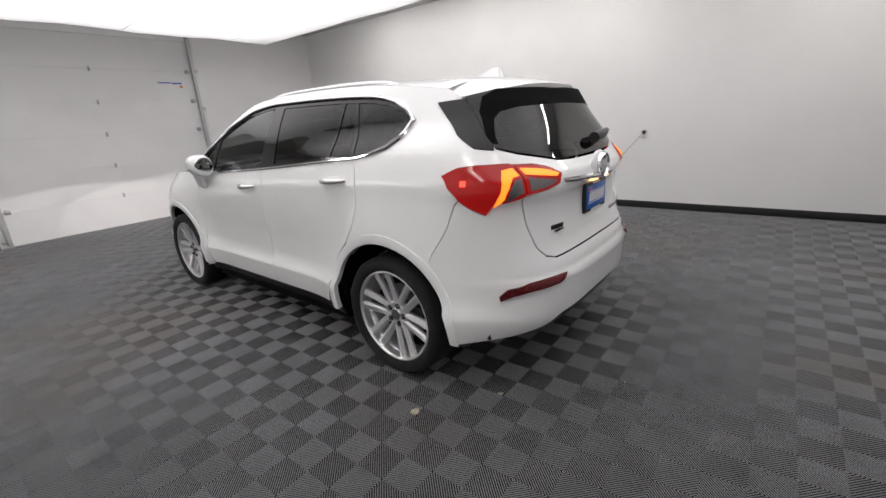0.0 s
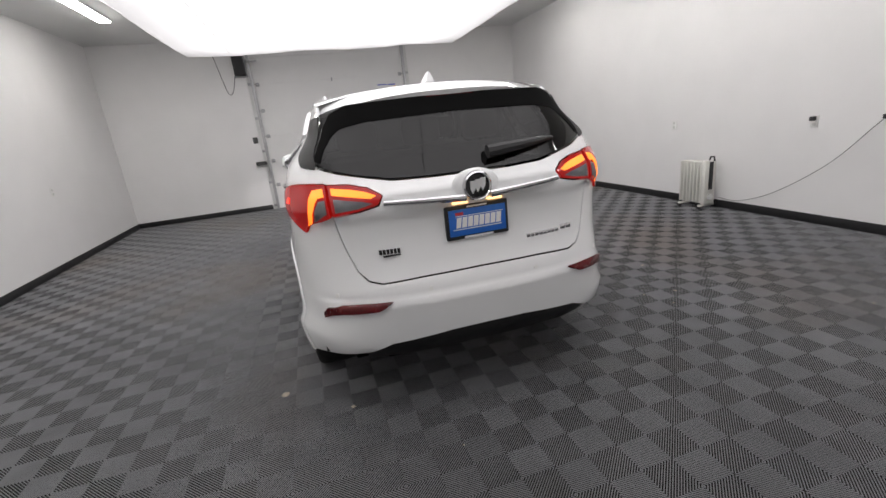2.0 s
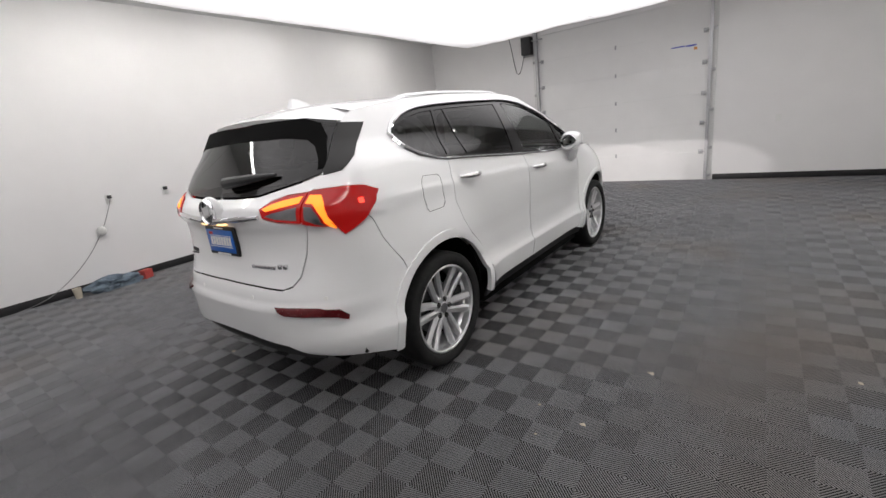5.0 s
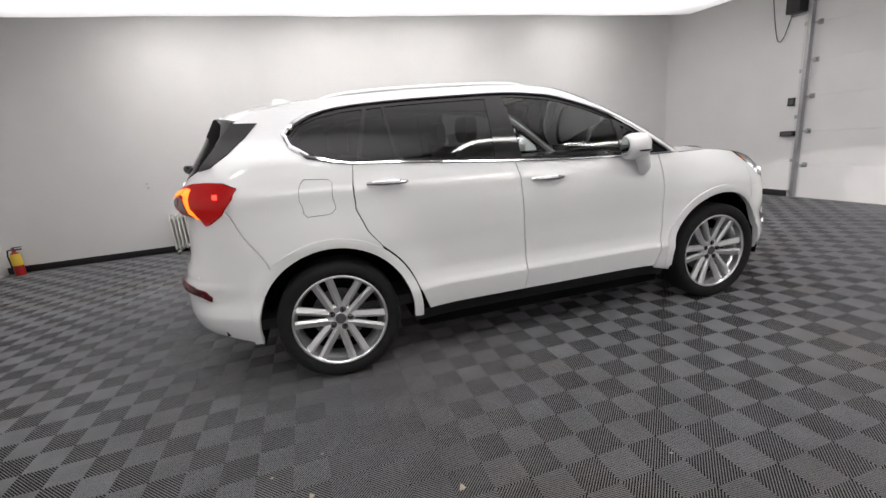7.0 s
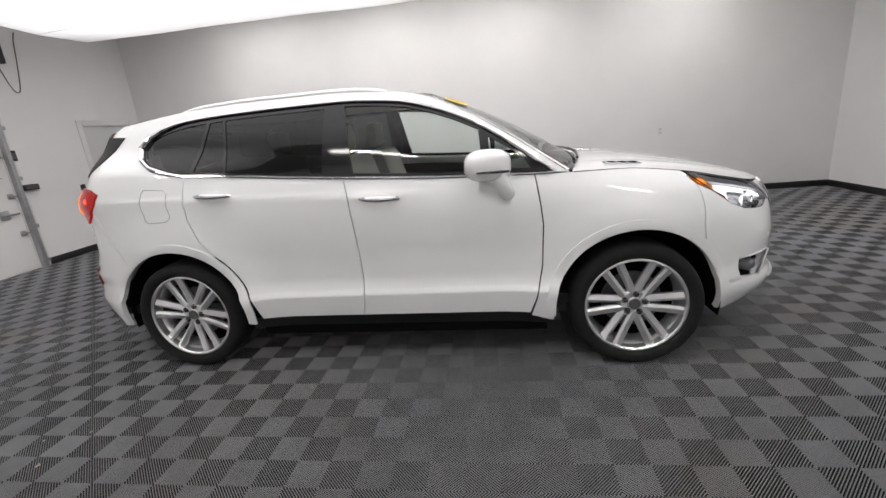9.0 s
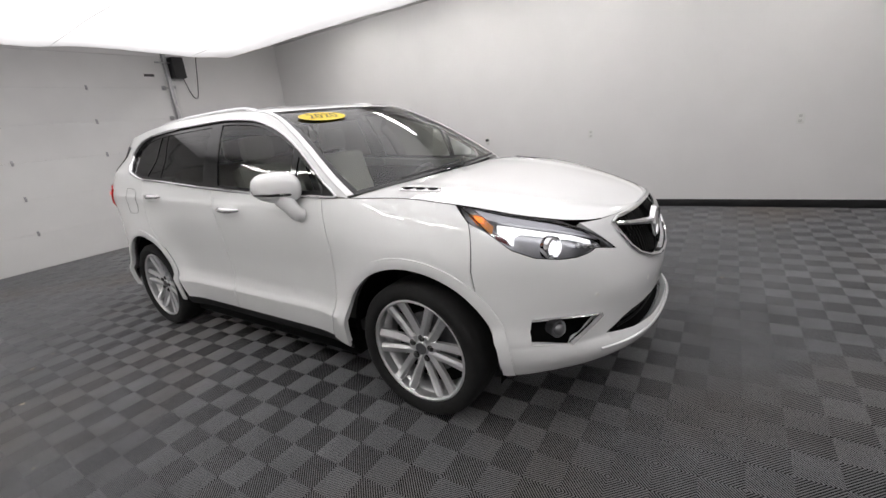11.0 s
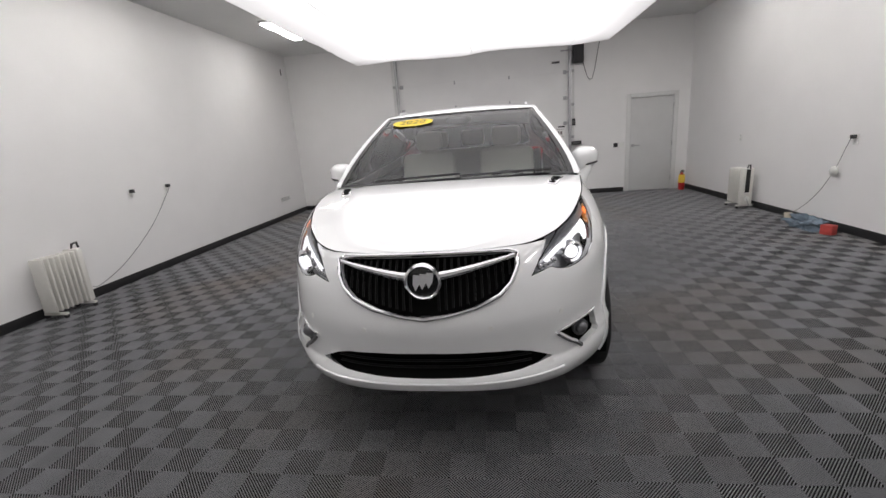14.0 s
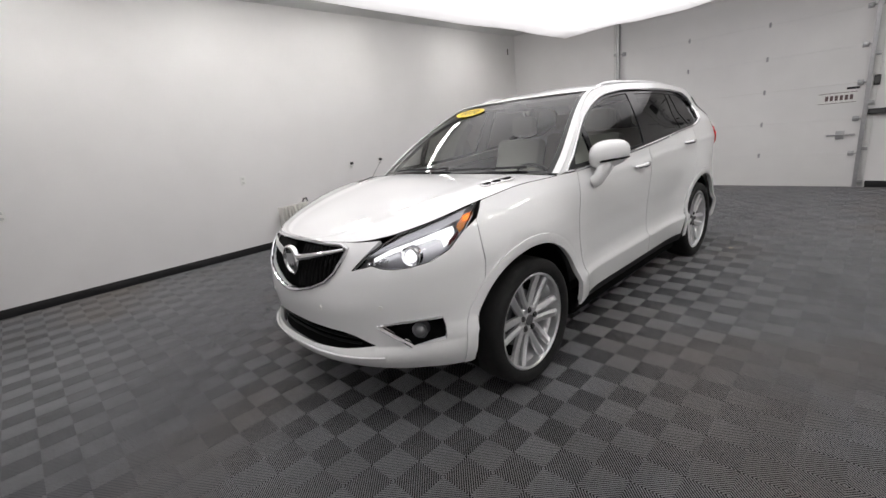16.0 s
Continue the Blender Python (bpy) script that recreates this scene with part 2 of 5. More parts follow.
# ---- overhead softbox ----
def softbox():
    x0, x1, y0, y1, zb, r = -2.42, 2.34, -4.62, 4.45, 2.83, 0.16
    root = thing("softbox", pose(0, 0, 0), "large white lit fabric softbox hung below the ceiling", "studio light")
    bm = bmesh.new()
    nx, ny = 44, 84
    grid = []
    for j in range(ny + 1):
        row = []
        for i in range(nx + 1):
            u, v = i / nx, j / ny
            x, y = x0 + (x1 - x0) * u, y0 + (y1 - y0) * v
            ex, ey = min(x - x0, x1 - x), min(y - y0, y1 - y)
            e = min(ex, ey)
            # rounded lower edge, slack cloth between the stretched sides
            z = zb + (r - math.sqrt(max(0, r * r - (r - min(e, r)) ** 2))) * 0.55
            z += 0.018 * noise.noise((x * 0.9, y * 0.9, 3)) + 0.012 * noise.noise((x * 2.6, y * 0.7, 8))
            z += 0.05 * min(1, ex / 1.2) * min(1, ey / 1.2)
            if ey < 0.35:
                z += 0.016 * math.sin(x * 3.1 + 0.7 * y) * (1 - ey / 0.35)
            row.append(bm.verts.new((x, y, z)))
        grid.append(row)
    seams = [[grid[j][round((x - x0) / (x1 - x0) * nx)].co + Vector((0, 0, -0.001)) for j in range(ny + 1)] for x in (-1.62, 0.05, 1.6)]
    for j in range(ny):
        for i in range(nx):
            bm.faces.new((grid[j][i], grid[j + 1][i], grid[j + 1][i + 1], grid[j][i + 1]))
    rim = [grid[0][i] for i in range(nx + 1)] + [grid[j][nx] for j in range(1, ny + 1)] + [grid[ny][i] for i in range(nx - 1, -1, -1)] + [grid[j][0] for j in range(ny - 1, 0, -1)]
    up = [bm.verts.new((v.co.x, v.co.y, HIGH - 0.02)) for v in rim]
    for k in range(len(rim)):
        l = (k + 1) % len(rim)
        bm.faces.new((rim[k], rim[l], up[l], up[k]))
    part("cloth", bm, FABRIC, root, "glowing white stretched fabric", smooth=60)
    for pts in seams:
        part("seam", add_tube(bmesh.new(), pts, 0.004, 6), WHITE_PLASTIC, root, "thin sewn seam")
    part("frame", boxes((x0 + 0.01, y0 + 0.01, HIGH - 0.05, x1 - 0.01, y1 - 0.01, HIGH - 0.004)), GALV, root)


softbox()


def strip_lamp(x, y):
    root = thing("strip_lamp", pose(x, y, HIGH), "white linear ceiling lamp with a lit diffuser", "ceiling light", "ceiling strip lamps")
    part("housing", boxes((-0.09, -0.62, -0.03, 0.09, 0.62, 0), bevel=0.005), WHITE_PLASTIC, root)
    part("diffuser", boxes((-0.075, -0.6, -0.045, 0.075, 0.6, -0.0305), bevel=0.004), LAMP, root, "lit white diffuser")


# the west lamp at y -3.0 is unseen, added by symmetry to brighten that end
for sx, rows in ((-3.22, (-3.0, -1.0, 0.9, 3.4)), (3.18, (-3.62, -0.85, 1.0, 2.9))):
    for sy in rows:
        strip_lamp(sx, sy)


# ---- floor of ribbed snap tiles ----
SQ = 0.1525
GX, GY = 1.687, 0.583


def band(lo, hi):
    """The part of a square where lo < x + y < hi."""
    poly = [(0, 0), (SQ, 0), (SQ, SQ), (0, SQ)]
    for lim, sign in ((lo, 1), (hi, -1)):
        cut = []
        for i, p in enumerate(poly):
            q = poly[(i + 1) % len(poly)]
            fp, fq = sign * (p[0] + p[1] - lim), sign * (q[0] + q[1] - lim)
            if fp >= 0:
                cut.append(p)
            if fp * fq < 0:
                t = fp / (fp - fq)
                cut.append((p[0] + t * (q[0] - p[0]), p[1] + t * (q[1] - p[1])))
        poly = cut
    return poly


def chord(lim):
    a, b = max(0.0, lim - SQ), min(SQ, lim)
    return [(a, lim - a), (b, lim - b)]


def tile_arrays():
    """One tile of two by two squares: diagonal bars with sloped shoulders over slots whose shade is painted near-black.
    """
    vs, fs, mi = [], [], []
    deep, slope, n = -0.013, -0.0034, 22
    step = 2 * SQ / n
    for i in range(2):
        for j in range(2):
            def put(poly, zs, m):
                k = len(vs)
                for (x, y), z in zip(poly, zs):
                    if (i + j) % 2:
                        x = SQ - x
                    vs.append((i * SQ + x, j * SQ + y, z))
                f = tuple(range(k, k + len(poly)))
                fs.append(f[::-1] if (i + j) % 2 else f)
                mi.append(m)
            for r in range(n):
                a, b = r * step + step * 0.29, r * step + step * 0.71
                c = step * 0.10
                top = band(a + c, b - c)
                if len(top) > 2:
                    put(top, [0.0] * len(top), 0)
                lowside, highside = band(a, a + c), band(b - c, b)
                if len(lowside) > 2:
                    put(lowside, [slope * (1 - (x + y - a) / c) for x, y in lowside], 0)
                if len(highside) > 2:
                    put(highside, [slope * (x + y - b + c) / c for x, y in highside], 0)
                # lower walls of the grey bars, coloured near-black as slot shade
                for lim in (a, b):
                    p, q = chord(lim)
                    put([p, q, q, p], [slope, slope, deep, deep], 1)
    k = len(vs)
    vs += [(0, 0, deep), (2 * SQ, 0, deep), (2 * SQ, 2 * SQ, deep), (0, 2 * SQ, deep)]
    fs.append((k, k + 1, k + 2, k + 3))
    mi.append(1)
    return vs, fs, mi

# ---- overhead doors ----
def overhead_door(name, wall_y, s, x0, x1, top, label):
    """s: +1 where the room lies towards +y of the door."""
    root = thing(name, pose(0, 0, 0), label, "garage door", kind="structure")
    y0 = wall_y - s * 0.045
    n = 6
    h = top / n
    for k in range(n):
        bm = bmesh.new()
        add_box(bm, x0 - 0.03, y0 - 0.022, k * h + 0.0005 + (0.02 if k == 0 else 0), x1 + 0.03, y0 + 0.022, (k + 1) * h - 0.0005, 0.0015)
        part("door_section", bm, DOOR_STEEL, root, smooth=0)
    part("bottom_seal", boxes((x0 - 0.03, y0 - 0.02, -0.008, x1 + 0.03, y0 + 0.02, 0.022), bevel=0.004), WHITE_PLASTIC, root)
    face = y0 + s * 0.022
    cols = [x0 + 0.06, x0 + (x1 - x0) * 0.337, x0 + (x1 - x0) * 0.66, x1 - 0.06] if s > 0 else [x0 + 0.06, (x0 + x1) / 2, x1 - 0.06]
    for k in range(1, n):
        for i, cx in enumerate(cols):
            side = i in (0, len(cols) - 1)
            w = 0.035 if side else 0.015
            bm = bmesh.new()
            add_box(bm, cx - w, face, k * h - 0.036, cx + w, face + s * 0.006, k * h + 0.036, 0.002)
            add_cyl(bm, (cx - w, face + s * 0.010, k * h), (cx + w, face + s * 0.010, k * h), 0.009, n=8)
            if side:
                o = -1 if i == 0 else 1
                add_cyl(bm, (cx, face + s * 0.03, k * h), (cx + o * 0.12, face + s * 0.03, k * h), 0.008, n=8)
                add_box(bm, cx - 0.02, face, k * h - 0.02, cx + 0.02, face + s * 0.045, k * h + 0.02, 0.002)
            part("hinge", bm, GALV, root)
    for o, jx in ((-1, x0), (1, x1)):
        bm = bmesh.new()
        a, b = wall_y + s * 0.002, wall_y + s * 0.075
        add_box(bm, jx + o * 0.005, a, 0.0, jx + o * 0.010, b, top + 0.16)
        add_box(bm, jx + o * 0.010, b - s * 0.005, 0.0, jx + o * 0.055, b, top + 0.16)
        add_box(bm, jx + o * 0.010, a, 0.0, jx + o * 0.09, a + s * 0.005, top + 0.16)
        part("track", bm, GALV, root, "galvanised door track")
        bm = bmesh.new()
        add_box(bm, jx + o * 0.006, wall_y, 0.0, jx + o * 0.125, wall_y + s * 0.018, top + 0.1, 0.002)
        part("jamb", bm, DOOR_PAINT, root)
        for z in (0.06, 0.55, 1.2, 1.85, 2.5):
            part("track_bracket", boxes((jx + o * 0.012, wall_y + s * 0.018, z, jx + o * 0.115, wall_y + s * 0.05, z + 0.05), bevel=0.003), GALV, root)
    return root, face


north_door, nface = overhead_door("door_north", NORTH, -1, ND[0], ND[1], ND[2], "white sectional overhead door, shut, lit by headlamps")
south_door, sface = overhead_door("door_south", SOUTH, 1, SD[0], SD[1], SD[2], "white sectional overhead door, shut, with hinges")
part("blue_sticker", boxes((0.95, nface - 0.004, 2.315, 1.16, nface - 0.001, 2.335), (1.18, nface - 0.004, 2.305, 1.34, nface - 0.001, 2.33)), material("blue_tape", (0.05, 0.09, 0.5), 0.5), north_door, smooth=0)
part("orange_label", boxes((1.30, nface - 0.004, 2.24, 1.35, nface - 0.001, 2.285)), material("orange_label", (0.7, 0.3, 0.08), 0.5), north_door, smooth=0)
notice = part("notice", boxes((-1.75, sface + 0.001, 1.24, -1.30, sface + 0.004, 1.40)), WHITE_PLASTIC, south_door, "white notice with a line of print", smooth=0)
bm = bmesh.new()
for i in range(6):
    add_box(bm, -1.70 + i * 0.055, sface + 0.0042, 1.285, -1.665 + i * 0.055, sface + 0.006, 1.355)
add_box(bm, -1.74, sface + 0.0042, 1.245, -1.31, sface + 0.006, 1.252)
add_box(bm, -1.74, sface + 0.0042, 1.388, -1.31, sface + 0.006, 1.395)
part("notice_print", bm, material("notice_ink", (0.12, 0.08, 0.08), 0.6), notice, smooth=0)
part("notice_tag", boxes((-1.76, sface + 0.0045, 1.43, -1.62, sface + 0.007, 1.46)), BLACK_PLASTIC, notice, smooth=0)
part("door_label", boxes((-1.66, sface + 0.001, 2.70, -1.5, sface + 0.004, 2.74)), DARK_METAL, south_door, smooth=0)
bm = bmesh.new()
add_cyl(bm, (-1.78, sface + 0.03, 0.78), (-1.46, sface + 0.03, 0.78), 0.012, n=10)
add_box(bm, -1.66, sface, 0.72, -1.56, sface + 0.03, 0.84, 0.004)
part("slide_latch", bm, GALV, south_door, "steel slide latch")


def opener(wall_y, s, x, z, dx):
    root = thing("door_opener", pose(x, wall_y, z), "black door opener motor on the wall beside the door", "door opener", "door openers")
    part("motor_box", boxes((-0.10, s * 0.02, -0.17, 0.10, s * 0.20, 0.17), bevel=0.015), BLACK_PLASTIC, root)
    part("mount_plate", boxes((-0.12, 0, -0.2, 0.12, s * 0.02, 0.2), bevel=0.003), GALV, root)
    bm = bmesh.new()
    add_cyl(bm, (-dx * 0.10, s * 0.11, 0.08), (-dx * 0.34, s * 0.11, 0.08), 0.014, n=10)
    part("shaft", bm, GALV, root)
    bm = bmesh.new()
    pts = []
    for k in range(25):
        u = k / 24
        pts.append((dx * (0.10 + 0.36 * u), s * 0.03, -0.1 + 0.62 * max(0, u - 0.55) ** 1.2 * 1.6 - 0.40 * math.sin(math.pi * min(1, u * 1.12))))
    add_tube(bm, pts, 0.006, 6)
    part("cable", bm, BLACK_PLASTIC, root, "hanging black cable")


opener(NORTH, -1, -1.72, 2.86, -1)
opener(SOUTH, 1, -2.0, 2.83, -1)


def wall_box(x, z, wall_y, s, w, h, d, name, label):
    root = thing(name, pose(x, wall_y, z), label, "wall control")
    part("case", boxes((-w / 2, 0, -h / 2, w / 2, s * d, h / 2), bevel=0.006), BLACK_PLASTIC, root)
    part("face", boxes((-w * 0.38, s * d, -h * 0.3, w * 0.38, s * (d + 0.003), h * 0.3)), DARK_METAL, root)


wall_box(-1.70, 0.98, NORTH, -1, 0.20, 0.075, 0.09, "sensor_box", "black sensor box beside the overhead door")
wall_box(-1.72, 1.45, NORTH, -1, 0.09, 0.12, 0.04, "control_box", "small black control box on the door jamb")
wall_box(-1.98, 1.095, SOUTH, 1, 0.20, 0.075, 0.09, "sensor_box", "black sensor box beside the overhead door")
wall_box(-1.93, 1.52, SOUTH, 1, 0.07, 0.14, 0.04, "control_box", "small black control box on the door jamb")

# ---- the walk-through door ----
pdoor = thing("door_walk", pose(0, 0, 0), "shut grey-white flush door with a steel lever", "door", kind="structure")
part("slab", boxes((PD[0] + 0.035, SOUTH - 0.06, 0.008, PD[1] - 0.035, SOUTH - 0.018, PD[2] - 0.035), bevel=0.003), DOOR_SLAB, pdoor)
for b in ((PD[0] - 0.05, SOUTH - 0.1, 0, PD[0] + 0.032, SOUTH + 0.018, PD[2] + 0.05), (PD[1] - 0.032, SOUTH - 0.1, 0, PD[1] + 0.05, SOUTH + 0.018, PD[2] + 0.05), (PD[0] + 0.032, SOUTH - 0.1, PD[2] - 0.032, PD[1] - 0.032, SOUTH + 0.018, PD[2] + 0.05)):
    part("frame", boxes(b, bevel=0.004), DOOR_PAINT, pdoor)
bm = bmesh.new()
lx = PD[1] - 0.10
add_cyl(bm, (lx, SOUTH - 0.018, 0.95), (lx, SOUTH + 0.0, 0.95), 0.03, n=20)
add_tube(bm, [(lx, SOUTH, 0.95), (lx, SOUTH + 0.045, 0.95), (lx - 0.03, SOUTH + 0.055, 0.95), (lx - 0.12, SOUTH + 0.05, 0.948)], 0.010, 10)
part("lever", bm, GALV, pdoor, "steel lever handle")
for z in (0.25, 0.95, 1.7):
    bm = bmesh.new()
    add_cyl(bm, (PD[0] + 0.033, SOUTH - 0.012, z - 0.05), (PD[0] + 0.033, SOUTH - 0.012, z + 0.05), 0.008, n=8)
    part("hinge", bm, GALV, pdoor)
part("threshold", boxes((PD[0] + 0.035, SOUTH - 0.1, -0.002, PD[1] - 0.035, SOUTH + 0.0, 0.006)), GALV, pdoor)


# ---- plates on the walls ----
def wall_plate(x, y, z, nx, ny, kind_, mat=None, w=0.075, h=0.118):
    """nx, ny: the way the plate faces."""
    ang = math.degrees(math.atan2(-nx, ny))
    lab = {"outlet": "white wall outlet plate", "plug": "dark plug in a white wall outlet", "switch": "white light switch plate", "dark": "small dark plate on the wall", "blank": "blank white cover plate"}[kind_]
    root = thing("wall_outlet" if kind_ in ("outlet", "plug") else "wall_plate", pose(x, y, z, 0, 0, ang), lab, "outlet" if kind_ in ("outlet", "plug") else "switch plate")
    part("plate", boxes((-w / 2, 0, -h / 2, w / 2, 0.007, h / 2), bevel=0.003), BLACK_PLASTIC if kind_ == "dark" else WHITE_PLASTIC, root)
    if kind_ in ("outlet", "plug"):
        for dz in (-0.028, 0.028):
            part("socket", boxes((-0.017, 0.0072, dz - 0.014, 0.017, 0.0095, dz + 0.014), bevel=0.001), material("socket", (0.6, 0.6, 0.58), 0.4), root)
    if kind_ == "plug":
        part("plug", boxes((-0.02, 0.0098, 0.008, 0.02, 0.06, 0.05), bevel=0.006), BLACK_PLASTIC, root)
    if kind_ == "switch":
        part("rocker", boxes((-0.017, 0.0072, -0.033, 0.017, 0.012, 0.033), bevel=0.002), WHITE_PLASTIC, root)
    return root


for y, k in ((-0.86, "plug"), (-1.46, "plug"), (0.93, "outlet"), (3.37, "outlet")):
    wall_plate(EAST, y, 1.04, -1, 0, k)
for y, k in ((-0.79, "plug"), (-1.44, "plug"), (0.88, "outlet"), (3.25, "outlet"), (-3.75, "outlet")):
    wall_plate(WEST, y, 1.05, 1, 0, k)
wall_plate(-2.79, SOUTH, 0.985, 0, 1, "dark", w=0.085, h=0.085)
wall_plate(-2.92, SOUTH, 0.985, 0, 1, "switch", w=0.09, h=0.1)
wall_plate(2.55, NORTH, 0.98, 0, -1, "blank")
# narrow plate in place of a small dark bracket near the corner top
wall_plate(EAST, -5.45, 3.02, -1, 0, "dark", w=0.03, h=0.13)
vent = thing("wall_vent", pose(EAST, -4.75, 0.42, 0, 0, 90), "white slotted vent low on the wall", "vent")
part("vent_frame", boxes((-0.2, 0, -0.05, 0.2, 0.012, 0.05), bevel=0.003), WHITE_PLASTIC, vent)
for k in range(3):
    part("slat", boxes((-0.18, 0.0125, -0.034 + k * 0.026, 0.18, 0.018, -0.020 + k * 0.026), bevel=0.002), GALV, vent)


def heater(x, y, rz, label):
    root = thing("oil_heater", pose(x, y, 0, 0, 0, rz), label, "heater", "oil-filled heaters")
    n = 7
    cream = HEATER
    for k in range(n):
        yk = -0.19 + k * 0.052
        bm = bmesh.new()
        add_box(bm, -0.075, yk - 0.011, 0.07, 0.075, yk + 0.011, 0.60, 0.009)
        part("fin", bm, cream, root)
    for z in (0.12, 0.55):
        bm = bmesh.new()
        add_cyl(bm, (0, -0.19, z), (0, 0.14, z), 0.022, n=12)
        part("pipe", bm, cream, root)
    part("control_panel", boxes((-0.085, 0.145, 0.06, 0.085, 0.205, 0.615), bevel=0.014), cream, root)
    part("control_strip", boxes((-0.03, 0.2055, 0.25, 0.03, 0.214, 0.60), bevel=0.004), BLACK_PLASTIC, root, "black control strip")
    bm = bmesh.new()
    add_cyl(bm, (0, 0.2055, 0.16), (0, 0.225, 0.16), 0.038, n=24)
    part("dial", bm, WHITE_PLASTIC, root)
    bm = bmesh.new()
    add_tube(bm, [(0, 0.17, 0.60), (0, 0.19, 0.66), (0, 0.24, 0.665), (0, 0.25, 0.61)], 0.012, 8)
    part("handle", bm, BLACK_PLASTIC, root)
    for yy in (-0.15, 0.16):
        part("foot", boxes((-0.12, yy - 0.02, 0.035, 0.12, yy + 0.02, 0.06), bevel=0.006), cream, root)
        for xx in (-0.105, 0.105):
            bm = bmesh.new()
            add_cyl(bm, (xx, yy - 0.012, 0.02), (xx, yy + 0.012, 0.02), 0.02, n=14)
            part("castor", bm, BLACK_PLASTIC, root)


HEATER = material("cream_enamel", (0.68, 0.67, 0.63), 0.35, vary=0.03, size=20)
heater(4.03, 0.36, 180, "cream oil-filled column heater with black handle by the wall")
heater(-4.05, -3.32, 0, "cream oil-filled column heater with black control strip")


def cord(pts, name="power_cord"):
    bm = bmesh.new()
    k = len(pts) - 1
    fx = [ramp_line([(i / k, p[a]) for i, p in enumerate(pts)]) for a in range(3)]
    add_tube(bm, [[f(i / 40) for f in fx] for i in range(41)], 0.0042, 6)
    return tagged(part(name, bm, CORD), "grey power cord hanging from a wall outlet", "cord", "power cords")


def ramp_line(pts):
    """A smooth run through (u, v) points."""
    def f(u):
        n = len(pts)
        i = max(0, min(n - 2, int(u * (n - 1))))
        t = u * (n - 1) - i
        p = [pts[max(0, min(n - 1, i + d))][1] for d in (-1, 0, 1, 2)]
        return 0.5 * (2 * p[1] + (p[2] - p[0]) * t + (2 * p[0] - 5 * p[1] + 4 * p[2] - p[3]) * t * t + (3 * p[1] - p[0] - 3 * p[2] + p[3]) * t ** 3)
    return f


CORD = material("grey_cord", (0.26, 0.26, 0.26), 0.6)
cord([(EAST - 0.055, -1.46, 1.06), (EAST - 0.06, -1.40, 0.99), (EAST - 0.04, -1.05, 0.62), (EAST - 0.03, -0.55, 0.28), (EAST - 0.04, -0.15, 0.13), (4.06, 0.05, 0.16)])
cord([(WEST + 0.055, -1.44, 1.07), (WEST + 0.06, -1.48, 0.97), (WEST + 0.05, -1.62, 0.70), (WEST + 0.04, -1.85, 0.40), (WEST + 0.04, -2.15, 0.15), (WEST + 0.06, -2.45, 0.03), (-4.07, -2.95, 0.02), (-4.05, -3.10, 0.15)])
bm = bmesh.new()
add_ball(bm, (WEST + 0.05, -1.63, 0.69), 1, 14, (0.035, 0.055, 0.06))
tagged(part("cord_bundle", bm, material("pale_wrap", (0.6, 0.6, 0.58), 0.6, vary=0.1, size=60)), "pale wrapped bundle hanging on the cord", "cord bundle")

# ---- heap by the west wall, extinguisher, scraps ----
bm = bmesh.new()
bmesh.ops.create_icosphere(bm, subdivisions=5, radius=1.0)
for v in bm.verts:
    d = v.co.copy()
    w = 0.75 + 0.5 * noise.noise(d * 1.7) + 0.22 * noise.noise(d * 4.5) + 0.08 * noise.noise(d * 11)
    v.co = Vector((d.x * 0.17 * w, d.y * 0.30 * w, max(0.0, 0.06 + d.z * 0.13 * w)))
bmesh.ops.transform(bm, matrix=Matrix.Translation((-4.0, -1.72, 0.0)), verts=bm.verts)
heap = tagged(part("jacket", bm, material("faded_blue_cloth", (0.16, 0.21, 0.26), 0.8, vary=0.45, size=9, bump=0.4, bump_size=60), smooth=80), "crumpled faded blue-grey jacket on the floor by the wall", "jacket")
red_bag = thing("red_box", pose(-4.02, -1.36, 0.0, 0, 0, 25), "small red cardboard box beside the jacket", "box")
part("carton", boxes((-0.05, -0.06, 0, 0.05, 0.06, 0.11), bevel=0.004), material("red_card", (0.45, 0.06, 0.05), 0.6, vary=0.15, size=30), red_bag)
cup = thing("paper_cup", pose(-4.02, -2.08, 0.0), "beige paper cup on the floor by the jacket", "cup")
bm = bmesh.new()
add_lathe(bm, [(0.0005, 0.003), (0.032, 0.0), (0.044, 0.12), (0.046, 0.12), (0.041, 0.115), (0.03, 0.006), (0.0005, 0.008)], 24, Euler((0, radians(-90), 0)).to_matrix().to_4x4())
part("cup_body", bm, material("beige_paper", (0.55, 0.5, 0.4), 0.7, vary=0.1, size=40), cup)

ext = thing("fire_extinguisher", pose(-4.06, -5.50, 0.0), "red fire extinguisher with yellow tag on the floor", "fire extinguisher")
RED_CAN = material("red_enamel", (0.42, 0.02, 0.02), 0.3, vary=0.08, size=30)
bm = bmesh.new()
add_lathe(bm, [(0.0005, 0.0), (0.056, 0.0), (0.06, 0.012), (0.06, 0.27), (0.05, 0.31), (0.022, 0.335), (0.02, 0.36), (0.0005, 0.36)], 28, Euler((0, radians(-90), 0)).to_matrix().to_4x4())
part("cylinder", bm, RED_CAN, ext)
bm = bmesh.new()
add_lathe(bm, [(0.0605, 0.145), (0.0618, 0.15), (0.0618, 0.27), (0.0515, 0.31)], 28, Euler((0, radians(-90), 0)).to_matrix().to_4x4())
part("label_band", bm, material("yellow_tag", (0.8, 0.56, 0.06), 0.5), ext, "yellow label")
bm = bmesh.new()
add_box(bm, -0.018, -0.02, 0.355, 0.018, 0.09, 0.375, 0.004)
add_box(bm, -0.014, -0.02, 0.39, 0.014, 0.10, 0.402, 0.004)
